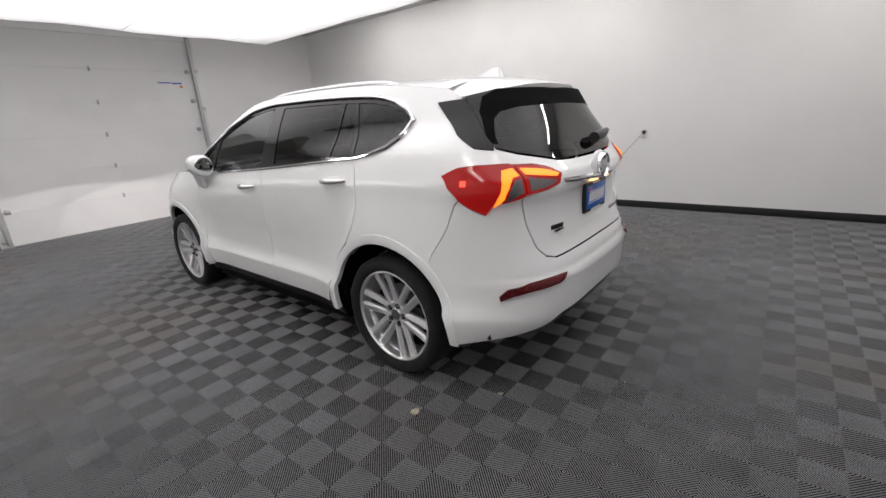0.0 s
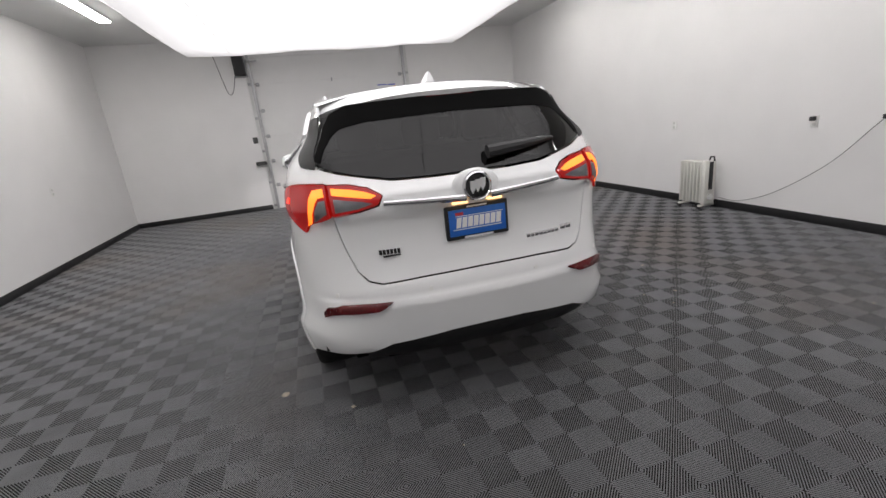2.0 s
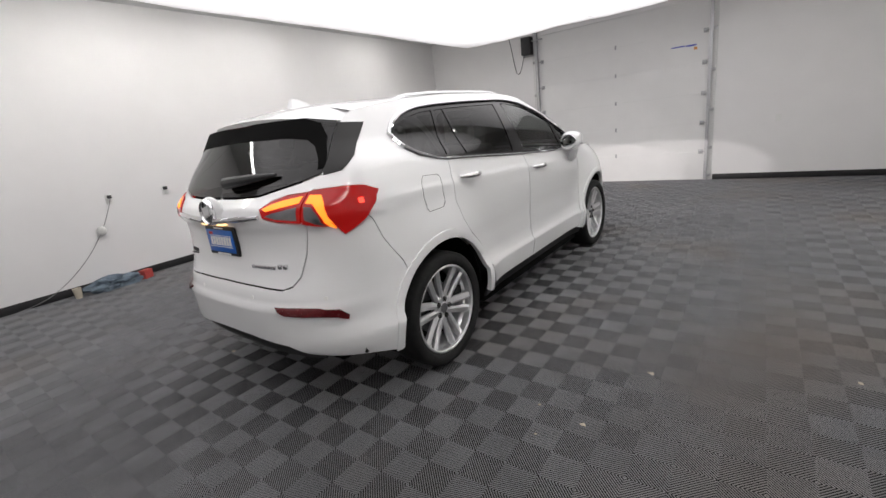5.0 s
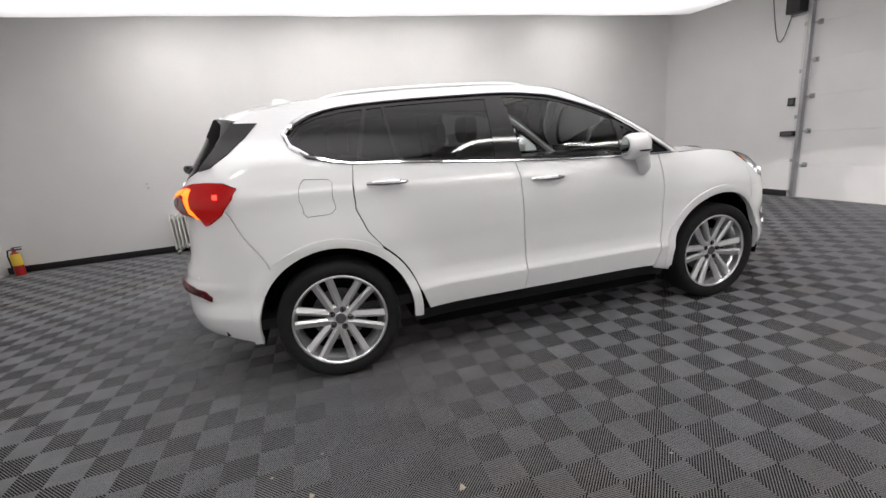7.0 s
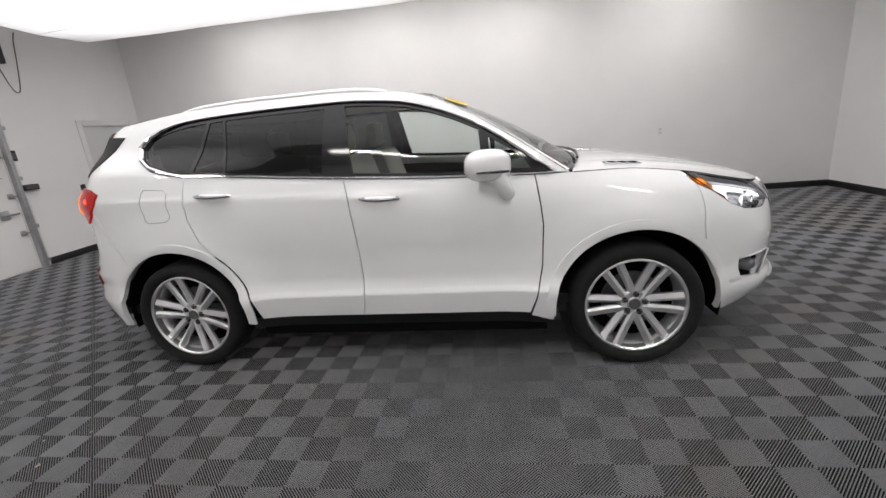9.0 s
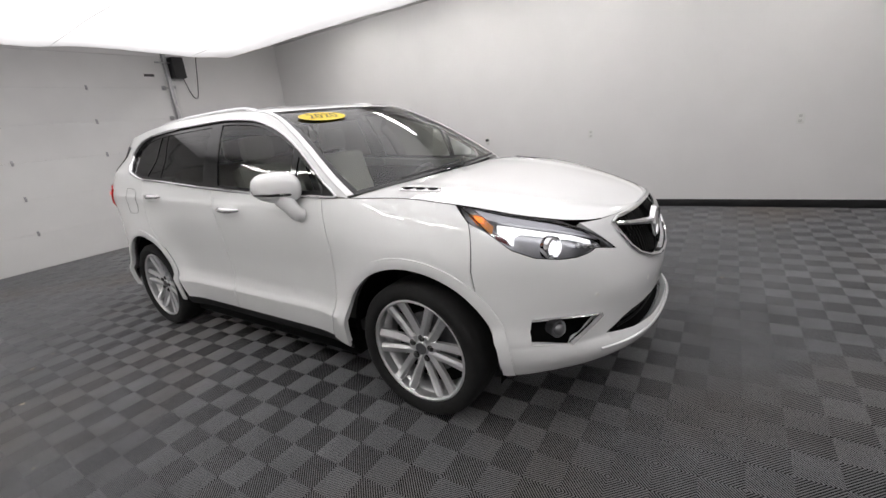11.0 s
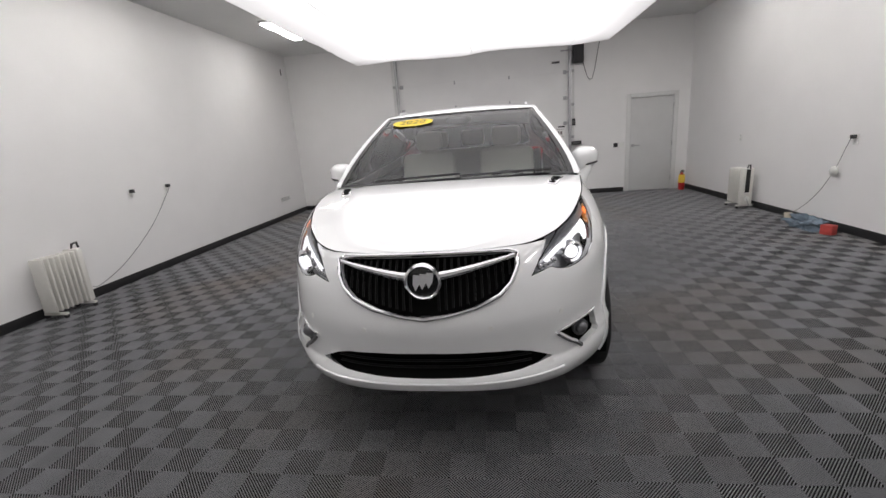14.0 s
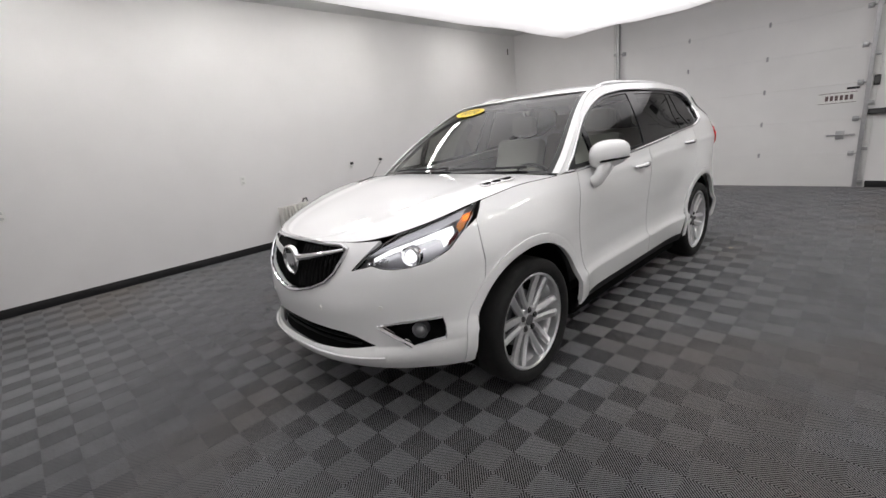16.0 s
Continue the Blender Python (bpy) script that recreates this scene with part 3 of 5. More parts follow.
add_cyl(bm, (0, 0, 0.35), (0, 0, 0.40), 0.016, n=12)
part("valve", bm, DARK_METAL, ext)
bm = bmesh.new()
add_tube(bm, [(0, -0.02, 0.37), (0, -0.07, 0.36), (0.0, -0.085, 0.28), (0, -0.075, 0.12)], 0.010, 8)
part("hose", bm, BLACK_PLASTIC, ext)
SCRAP = material("dry_scrap", (0.42, 0.37, 0.29), 0.8, vary=0.3, size=90)
rng = random.Random(5)
for x, y, r in ((-1.115, -1.695, 0.024), (-0.75, -1.985, 0.016), (1.94, -1.06, 0.017), (1.75, -1.63, 0.016), (2.82, -0.75, 0.013), (1.51, -1.58, 0.01), (1.58, -1.79, 0.009), (-0.3, -2.5, 0.008), (4.05, -2.3, 0.015), (2.3, 1.9, 0.007), (2.6, -2.4, 0.009), (2.1, -0.2, 0.008), (-1.5, 2.6, 0.009)):
    bm = bmesh.new()
    n = 9
    c = bm.verts.new((0, 0, r * 0.5))
    rim = [bm.verts.new((r * rng.uniform(0.6, 1.3) * math.cos(k * 2 * math.pi / n), r * rng.uniform(0.5, 1.1) * math.sin(k * 2 * math.pi / n), r * rng.uniform(0.02, 0.45))) for k in range(n)]
    lowc = bm.verts.new((0, 0, 0.0))
    for k in range(n):
        bm.faces.new((c, rim[k], rim[(k + 1) % n]))
        bm.faces.new((lowc, rim[(k + 1) % n], rim[k]))
    ob = tagged(part("scrap", bm, SCRAP, smooth=25), "small dry leaf scrap lying on the tiles", "leaf scrap", "floor scraps")
    ob.matrix_basis = pose(x, y, 0.001, 0, 0, rng.uniform(0, 360))

# ---- car: paint and trims ----
PAINT = material("white_car_paint", (0.82, 0.825, 0.825), 0.3, coat=1.0, vary=0.006, size=3)
CHROME = material("chrome", (0.75, 0.75, 0.76), 0.07, 1.0, vary=0.04, size=30)
ALLOY = material("machined_alloy", (0.82, 0.82, 0.83), 0.3, 0.85, vary=0.06, size=40)
DARK_ALLOY = material("shaded_alloy", (0.2, 0.2, 0.21), 0.4, 0.8, vary=0.15, size=40)
TYRE = material("tyre_rubber", (0.005, 0.005, 0.005), 0.85, vary=0.25, size=30, bump=0.2, bump_size=300)
GLOSS_BLACK = material("gloss_black_trim", (0.008, 0.008, 0.009), 0.08, vary=0.1, size=20)
MATT_BLACK = material("matt_black_trim", (0.01, 0.01, 0.01), 0.6, vary=0.2, size=30)
LINER = material("black_liner", (0.004, 0.004, 0.004), 0.9, spec=0.08)
GRILLE_BLACK = material("black_grille_plastic", (0.006, 0.006, 0.006), 0.4, spec=0.15, vary=0.1, size=40)
CLEAR = glass("clear_glass", (0.84, 0.88, 0.86), ior=1.5)
SCREEN = glass("windscreen_glass", (0.88, 0.92, 0.90), ior=1.52)
TINT = glass("privacy_glass", (0.06, 0.065, 0.065), ior=1.55)
LENS = glass("lamp_cover", (0.92, 0.93, 0.95), ior=1.45)
RED = glowing("lit_red_lamp_plastic", (1.0, 0.014, 0.008), 0.14, (0.2, 0.003, 0.004))
RED.node_tree.nodes["Principled BSDF"].inputs["Roughness"].default_value = 0.12
RED_DARK = material("dark_red_reflector", (0.09, 0.005, 0.007), 0.25, coat=0.25, spec=0.3, vary=0.2, size=60)
RED_GLOW = glowing("red_lamp_lit", (1.0, 0.04, 0.02), 2.6, (0.5, 0.02, 0.02))
AMBER_GLOW = glowing("amber_lamp_lit", (1.0, 0.2, 0.015), 1.3, (0.7, 0.25, 0.02))
AMBER = material("amber_lens", (0.75, 0.26, 0.02), 0.15, coat=1.0, vary=0.1, size=40)
WHITE_GLOW = glowing("lit_lamp_white", (1.0, 0.98, 0.98), 1.25)
LAMP_SILVER = material("lamp_reflector_silver", (0.45, 0.45, 0.47), 0.3, 0.8, vary=0.12, size=30)
WARM_GLOW = glowing("plate_lamp_warm", (1.0, 0.55, 0.2), 2.0)
LEATHER = material("grey_beige_leather", (0.45, 0.435, 0.40), 0.5, vary=0.08, size=12, bump=0.2, bump_size=200)
DASH = material("dark_dashboard", (0.09, 0.09, 0.088), 0.6, vary=0.1, size=20, bump=0.2, bump_size=300)
BLUE = material("blue_plate", (0.015, 0.13, 0.52), 0.35, vary=0.06, size=40)
INK = material("white_print", (0.8, 0.8, 0.8), 0.4)
YELLOW = material("yellow_sticker", (0.85, 0.62, 0.02), 0.45, vary=0.04, size=50)
BLACK_INK = material("black_print", (0.01, 0.01, 0.01), 0.5)
RED_INK = material("red_print", (0.55, 0.04, 0.04), 0.5)


# ---- car: the body's surface ----
def ramp(*pts):
    """A smooth curve through (u, v) points, without overshoot."""
    us, vs = [p[0] for p in pts], [p[1] for p in pts]
    d = [(vs[i + 1] - vs[i]) / (us[i + 1] - us[i]) for i in range(len(us) - 1)]
    g = [d[0]] + [0 if d[i - 1] * d[i] <= 0 else 2 * d[i - 1] * d[i] / (d[i - 1] + d[i]) for i in range(1, len(d))] + [d[-1]]

    def f(u):
        if u <= us[0]:
            return vs[0] + g[0] * (u - us[0])
        if u >= us[-1]:
            return vs[-1] + g[-1] * (u - us[-1])
        i = 0
        while u > us[i + 1]:
            i += 1
        h = us[i + 1] - us[i]
        t = (u - us[i]) / h
        return (2 * t ** 3 - 3 * t * t + 1) * vs[i] + (t ** 3 - 2 * t * t + t) * h * g[i] + (-2 * t ** 3 + 3 * t * t) * vs[i + 1] + (t ** 3 - t * t) * h * g[i + 1]
    return f


def smooth01(t):
    t = min(1, max(0, t))
    return t * t * (3 - 2 * t)


flank = ramp((0.2, 0.81), (0.3, 0.862), (0.345, 0.872), (0.45, 0.886), (0.484, 0.889), (0.502, 0.874), (0.58, 0.858), (0.7, 0.86), (0.82, 0.872), (0.93, 0.88), (1.0, 0.882), (1.6, 0.882))
belt = ramp((-2.3, 1.3), (-1.18, 1.245), (-0.2, 1.168), (0.5, 1.128), (0.95, 1.118), (1.3, 1.112), (1.6, 1.075), (1.9, 1.005), (2.05, 0.97), (2.15, 0.955), (2.23, 0.955))
nose = ramp((0.2, 2.16), (0.27, 2.22), (0.33, 2.30), (0.385, 2.345), (0.425, 2.34), (0.46, 2.312), (0.55, 2.322), (0.65, 2.335), (0.75, 2.318), (0.85, 2.285), (0.95, 2.225), (1.1, 2.06))
stern = ramp((0.2, 2.1), (0.33, 2.25), (0.42, 2.315), (0.6, 2.335), (0.638, 2.338), (0.66, 2.316), (0.72, 2.302), (0.75, 2.285), (0.82, 2.262), (0.95, 2.245), (1.04, 2.248), (1.075, 2.28), (1.13, 2.275), (1.2, 2.215), (1.3, 2.155), (1.45, 2.06), (1.56, 1.985), (1.65, 1.93))
YC = 0.9


def tail_end(z):
    return stern(z) - 0.05


def half_width(y, z):
    b = belt(y)
    if z <= b:
        s = min(1, max(0, (z - b + 0.22) / 0.22))
        ridge = 1.10 - 0.032 * (y + 0.9)
        d = z - ridge
        line = 0.007 * math.exp(-(d / (0.05 if d < 0 else 0.018)) ** 2) * (1 - 0.9 * smooth01((y + 0.3) / 1.1)) * smooth01((y + 2.0) / 0.4)
        flare = 0.0
        for cy, out in ((1.375, 0.036), (-1.375, 0.034)):
            flare += out * math.exp(-(max(0.0, math.hypot(y - cy, z - 0.365) - 0.46) / 0.16) ** 2)
        return flank(z) + flare * (1 - s) + line - (0.035 + 0.05 * smooth01((y - 0.8) / 0.6)) * s ** 2.2
    h = z - b
    w = 0.847 - 0.26 * h - 0.42 * h * h - 0.028 * smooth01((y + 0.2) / 0.6) * min(1, h / 0.4)
    return w * (1 - 0.09 * smooth01((-y - 0.3) / 1.3) * smooth01(h / 0.17)) - 0.05 * smooth01((y - 0.8) / 0.6)


def corner_table(n, m, w, l):
    t = np.linspace(0, np.pi / 2, 6001)
    u, v = np.cos(t) ** (2 / n), np.sin(t) ** (2 / m)
    s = np.concatenate([[0], np.cumsum(np.hypot(np.diff(u) * w, np.diff(v) * l))])
    return s, u, v


FRONT_T, REAR_T = corner_table(2.55, 3.35, 0.9, 1.43), corner_table(3.1, 6.6, 0.9, 1.4)
SF, SR = float(FRONT_T[0][-1]), float(REAR_T[0][-1])


def skin(a, z):
    """The right half's surface: a runs along the side, from the rear's middle (-YC - SR) to the front's (YC + SF)."""
    if a > YC:
        u, v = np.interp(a - YC, FRONT_T[0], FRONT_T[1]), np.interp(a - YC, FRONT_T[0], FRONT_T[2])
        y = YC + (nose(z) - YC) * v
    elif a < -YC:
        u, v = np.interp(-a - YC, REAR_T[0], REAR_T[1]), np.interp(-a - YC, REAR_T[0], REAR_T[2])
        y = -YC - (stern(z) - YC) * v
        return Vector((half_width(y, z) * u, y + 0.05 * smooth01((-y - 1.75) / 0.35), z))
    else:
        u, y = 1.0, a
    return Vector((half_width(y, z) * u, y, z))


def S(y, z):
    if y > YC:
        return YC + float(np.interp((y - YC) / (nose(z) - YC), FRONT_T[2], FRONT_T[0])), z
    if y < -YC:
        return -YC - float(np.interp((-y - YC) / (stern(z) - YC), REAR_T[2], REAR_T[0])), z
    return y, z


def FX(x, z):
    return YC + float(np.interp(-x / half_width(1.7, z), -FRONT_T[1], FRONT_T[0])), z


def RX(x, z):
    return -YC - float(np.interp(-x / half_width(-1.8, z), -REAR_T[1], REAR_T[0])), z


def right(a, z):
    return skin(a, z)


def left(a, z):
    p = skin(a, z)
    return Vector((-p.x, p.y, p.z))


def front(b, z):
    p = skin(YC + SF - abs(b), z)
    return Vector((p.x if b > 0 else -p.x, p.y, p.z))


def rear(b, z):
    p = skin(-YC - SR + abs(b), z)
    return Vector((p.x if b > 0 else -p.x, p.y, p.z))


def normal_at(fn, a, z, inside=Vector((0, 0, 0.7))):
    e = 0.004
    n = (fn(a + e, z) - fn(a - e, z)).cross(fn(a, z + e) - fn(a, z - e)).normalized()
    p = fn(a, z)
    c = Vector((0, max(-1.2, min(1.2, p.y)), 0.7))
    return n if n.dot(p - c) > 0 else -n


def dense(poly, step, closed=True):
    out = []
    for i in range(len(poly) if closed else len(poly) - 1):
        p, q = Vector(poly[i]), Vector(poly[(i + 1) % len(poly)])
        k = max(1, int((q - p).length / step))
        out += [p + (q - p) * (j / k) for j in range(k)]
    if not closed:
        out.append(Vector(poly[-1]))
    return out


def area2(poly):
    return sum(poly[i][0] * poly[i - 1][1] - poly[i - 1][0] * poly[i][1] for i in range(len(poly)))


def shrink(poly, d):
    s = 1 if area2(poly) < 0 else -1
    out = []
    for i, p in enumerate(poly):
        a, b = poly[i - 1], poly[(i + 1) % len(poly)]
        t = Vector((b[0] - a[0], b[1] - a[1]))
        t = t.normalized() if t.length > 1e-9 else Vector((1, 0))
        out.append(Vector((p[0] - s * t.y * d, p[1] + s * t.x * d)))
    return out


def inside(p, poly):
    c = False
    for i in range(len(poly)):
        a, b = poly[i - 1], poly[i]
        if (a[1] > p[1]) != (b[1] > p[1]) and p[0] < (b[0] - a[0]) * (p[1] - a[1]) / (b[1] - a[1]) + a[0]:
            c = not c
    return c


def edge_distance(p, poly):
    best = 9.0
    for i in range(len(poly)):
        a, b = poly[i - 1], poly[i]
        d = b - a
        t = max(0, min(1, (Vector(p) - a).dot(d) / max(1e-12, d.length_squared)))
        best = min(best, (a + t * d - Vector(p)).length)
    return best


def mirrored(half):
    """A closed outline from its half at b >= 0, which runs from the middle back to the middle."""
    return [Vector(p) for p in half] + [Vector((-p[0], p[1])) for p in reversed(half) if p[0] > 1e-6]


from mathutils import geometry


def panel(name, outline, mat, parent, fn, holes=(), gap=0.0025, lift=0.0, step=0.045, rim=0.014, label="", rows=()):
    outer = shrink(dense(outline, step * 0.55), gap)
    inner = [dense(h, step * 0.45) for h in holes]
    loops = [outer] + inner
    pts, edges = [], []
    for lp in loops:
        k = len(pts)
        pts += lp
        edges += [(k + i, k + (i + 1) % len(lp)) for i in range(len(lp))]
    x0, x1 = min(p[0] for p in outer), max(p[0] for p in outer)
    z0, z1 = min(p[1] for p in outer), max(p[1] for p in outer)
    zs = list(np.arange(z0 + step / 2, z1, step))
    zs = sorted([z for z in zs if all(abs(z - r) > 0.012 for r in rows)] + [r for r in rows if z0 < r < z1])
    for z in zs:
        for x in np.arange(x0 + step / 2, x1, step):
            p = Vector((x, z))
            if inside(p, outer) and not any(inside(p, h) for h in inner) and min(edge_distance(p, l) for l in loops) > step * 0.3:
                pts.append(p)
    v2, _, f2 = geometry.delaunay_2d_cdt(pts, edges, [], 0, 1e-6)[:3]
    keep = []
    for f in f2:
        c = (v2[f[0]] + v2[f[1]] + v2[f[2]]) / 3
        if inside(c, outer) and not any(inside(c, h) for h in inner):
            keep.append(list(f))
    verts, norms = [], []
    for p in v2:
        n = normal_at(fn, p.x, p.y)
        verts.append(fn(p.x, p.y) + n * lift)
        norms.append(n)
    faces = []
    for f in keep:
        n = (verts[f[1]] - verts[f[0]]).cross(verts[f[2]] - verts[f[0]])
        faces.append(f if n.dot(norms[f[0]]) > 0 else f[::-1])
    if rim:
        count = {}
        for f in faces:
            for i in range(3):
                e = (f[i], f[(i + 1) % 3])
                count[tuple(sorted(e))] = count.get(tuple(sorted(e)), []) + [e]
        for e in [es[0] for es in count.values() if len(es) == 1]:
            k = len(verts)
            a, b = e
            verts += [verts[a], verts[b], verts[b] - norms[b] * rim, verts[a] - norms[a] * rim]
            fnrm = (verts[k + 3] - verts[k]).cross(verts[k + 1] - verts[k]).normalized()
            norms += [fnrm] * 4
            faces.append([k + 3, k + 2, k + 1, k])
    me = bpy.data.meshes.new(name)
    me.from_pydata(verts, [], faces)
    me.materials.append(mat)
    me.polygons.foreach_set("use_smooth", [True] * len(me.polygons))
    me.update()
    me.normals_split_custom_set_from_vertices(norms)
    return part(name, me, mat, parent, label)


def arch(cy, r, a0, a1, n=22, cz=0.365):
    return [(cy + r * math.cos(radians(a0 + (a1 - a0) * i / n)), cz + r * math.sin(radians(a0 + (a1 - a0) * i / n))) for i in range(n + 1)]


def sp(pts):
    return [S(y, z) for y, z in pts]


def line_on(fn, pts, lift, step=0.03):
    out = []
    for p in dense(pts, step, closed=False):
        out.append(fn(p.x, p.y) + normal_at(fn, p.x, p.y) * lift)
    return out


# ---- car ----
FA, RA, WR = 1.375, -1.375, 0.44
car = thing("car", pose(0.017, 0, 0, 0, 0, -1.28), "white five-door crossover car with lit lamps parked on the tiles", "car")
dlo_top = ramp((-1.53, 1.43), (-1.45, 1.5), (-1.34, 1.542), (-1.2, 1.566), (-0.96, 1.58), (-0.6, 1.588), (-0.25, 1.59), (0.08, 1.567), (0.3, 1.512), (0.52, 1.42), (0.72, 1.295), (0.87, 1.185), (0.955, 1.125))
roof_edge = ramp((-1.95, 1.528), (-1.58, 1.585), (-1.18, 1.627), (-0.76, 1.643), (-0.34, 1.643), (0.06, 1.622), (0.2, 1.6), (0.3, 1.566), (0.5, 1.468), (0.72, 1.333), (0.93, 1.185), (1.03, 1.115))
dlo_rear = [(-1.19, 1.25), (-1.29, 1.266), (-1.42, 1.303), (-1.5, 1.358), (-1.53, 1.43)]
dlo_upper = [(y, dlo_top(y)) for y in np.linspace(-1.47, 0.955, 30)]
crease = (0.47, 0.486, 0.502, 0.52, 0.99, 1.03, 1.06, 1.085, 1.1, 1.115, 1.13)
mid_seam = [(-0.212, belt(-0.212)), (-0.192, 1.08), (-0.176, 0.85), (-0.168, 0.6), (-0.172, 0.45), (-0.19, 0.345)]
front_door = mid_seam[:1] + [(y, belt(y)) for y in np.linspace(0.05, 0.845, 6)] + [(0.872, 0.95), (0.882, 0.85), (0.872, 0.62), (0.836, 0.44), (0.8, 0.345)] + mid_seam[:0:-1]
rear_door = [(y - 0.001, z) for y, z in mid_seam[::-1]] + [(y, belt(y)) for y in np.linspace(-0.35, -1.19, 6)] + [(-1.203, 1.1), (-1.205, 1.0), (-1.155, 0.87), (-1.085, 0.775)] + arch(RA, 0.497, 46, 18, 8) + [(-0.87, 0.43), (-0.84, 0.345)]
fender = [(0.849, belt(0.849))] + [(y, belt(y)) for y in np.linspace(0.95, 1.6, 8)] + [(1.678, 1.0), (1.707, 0.80), (1.722, 0.66)] + arch(FA, WR, 40, 183, 24) + [(0.925, 0.3), (0.805, 0.33), (0.839, 0.44), (0.875, 0.62), (0.885, 0.85), (0.875, 0.95)]
quarter = dlo_rear + dlo_upper + [(1.03, 1.116)] + [(y, roof_edge(y)) for y in np.linspace(0.98, -1.70, 38)] + [(-1.76, 1.535), (-1.815, 1.49), (-1.88, 1.425), (-1.96, 1.35), (-2.02, 1.297), (-2.05, 1.262), (-2.092, 1.215), (-1.97, 1.217), (-1.88, 1.209), (-1.798, 1.176), (-1.838, 1.12), (-1.898, 1.064), (-1.82, 0.93), (-1.72, 0.78)] \
    + arch(RA, WR, 134, 40, 16) + [(-1.087, 0.779), (-1.158, 0.872), (-1.208, 1.0), (-1.206, 1.1)]


def wheel_trim(fn, cy, a0, a1):
    bm = bmesh.new()
    rings = []
    for p, q, s in zip(arch(cy, 0.438, a0, a1, 44), arch(cy, 0.462, a0, a1, 44), arch(cy, 0.49, a0, a1, 44)):
        row = []
        for (y, z), h in ((p, -0.02), (p, 0.009), (q, 0.012), (s, 0.008), (s, -0.002)):
            a, z = S(y, z)
            row.append(bm.verts.new(fn(a, z) + normal_at(fn, a, z) * h))
        rings.append(row)
    for s, t in zip(rings, rings[1:]):
        for k in range(4):
            bm.faces.new((s[k], s[k + 1], t[k + 1], t[k]))
    return bm


for sgn, fn in ((1, right), (-1, left)):
    door_f = panel("front_door", sp(front_door), PAINT, car, fn, rows=crease)
    door_r = panel("rear_door", sp(rear_door), PAINT, car, fn, rows=crease)
    panel("front_fender", sp(fender), PAINT, car, fn, rows=crease, gap=0.0015)
    panel("body_side", sp(quarter), PAINT, car, fn, rows=crease, step=0.04, gap=0.0012)
    for cy, a0, a1 in ((FA, -6, 184), (RA, -6, 186)):
        part("wheel_arch_trim", wheel_trim(fn, cy, a0, a1), PAINT, car)
    # sill below the doors
    panel("sill", sp([(-0.93, 0.335), (-0.93, 0.25), (0.9, 0.25), (0.9, 0.335)]), MATT_BLACK, car, fn, lift=-0.022, label="matt black rocker trim")
    panel("inner_liner", sp([(-1.75, 0.7), (-1.75, 1.16), (0.0, 1.11), (1.6, 1.0), (1.65, 0.7)] + arch(FA, 0.47, 40, 185, 14) + arch(RA, 0.47, -5, 136, 14)), LINER, car, fn, lift=-0.045, rim=0)
    # windows
    bot = [(y, belt(y) + 0.012) for y in np.linspace(0.9, -1.19, 12)]
    g0 = [(0.61, belt(0.61) + 0.035), (0.61, dlo_top(0.61) - 0.035), (0.70, dlo_top(0.70) - 0.03), (0.80, dlo_top(0.80) - 0.03), (0.83, belt(0.83) + 0.035)]
    g1 = [(-0.155, belt(-0.155) + 0.03)] + [(y, belt(y) + 0.03) for y in np.linspace(0.05, 0.575, 6)] + [(0.555, dlo_top(0.555) - 0.025)] + [(y, dlo_top(y) - 0.025) for y in np.linspace(0.52, -0.205, 9)]
    g2 = [(-0.335, belt(-0.335) + 0.03), (-0.325, dlo_top(-0.325) - 0.03)] + [(y, dlo_top(y) - 0.03) for y in (-0.5, -0.7, -0.845, -0.955)] + [(-0.925, belt(-0.925) + 0.03)]
    g3 = [(-0.945, belt(-0.945) + 0.03), (-0.973, dlo_top(-0.973) - 0.03), (-1.06, dlo_top(-1.06) - 0.032), (-1.135, belt(-1.135) + 0.032)]
    g4 = [(-1.16, belt(-1.16) + 0.032), (-1.085, dlo_top(-1.085) - 0.03), (-1.2, dlo_top(-1.2) - 0.03), (-1.34, dlo_top(-1.34) - 0.03), (-1.44, 1.478), (-1.495, 1.418), (-1.475, 1.37), (-1.4, 1.322), (-1.28, 1.29)]
    surround = bot + dlo_rear[1:] + dlo_upper
    panel("window_surround", sp(surround), GLOSS_BLACK, car, fn, holes=[sp(g) for g in (g0, g1, g2, g3, g4)], lift=-0.006, gap=0.001, label="gloss black window pillars")
    for nm, g, mt in (("sail_window", g0, CLEAR), ("front_side_window", g1, CLEAR), ("rear_side_window", g2, TINT), ("rear_vent_window", g3, TINT), ("quarter_window", g4, TINT)):
        panel(nm, sp(g), mt, car, fn, lift=-0.010, gap=-0.004, rim=0, label="clear glass" if mt is CLEAR else "dark tinted glass")
    bm = bmesh.new()
    loop = [S(0.955, 1.122)] + [S(y, belt(y) + 0.003) for y in np.linspace(0.9, -1.19, 24)] + sp(dlo_rear[1:]) + sp(dlo_upper)
    rim_line = line_on(fn, loop, 0.003, 0.02)
    add_tube(bm, rim_line, [0.0085 + 0.0075 * smooth01((-p.y - 1.2) / 0.25) for p in rim_line], 8)
    part("window_chrome", bm, CHROME, car, "bright chrome window strip")
    # handles
    for dr, y0, z0 in ((door_r, -1.125, 1.13), (door_f, -0.118, 1.053)):
        bm = bmesh.new()
        pts = []
        for k in range(13):
            u = k / 12
            p = fn(*S(y0 + 0.225 * u, z0 - 0.008 * u))
            pts.append(p + Vector((sgn * (0.004 + 0.036 * math.sin(math.pi * u) ** 0.6), 0, 0)))
        add_tube(bm, pts, [0.010 + 0.008 * math.sin(math.pi * k / 12) for k in range(13)], 10)
        hd = part("handle", bm, CHROME, dr, "chrome door handle")
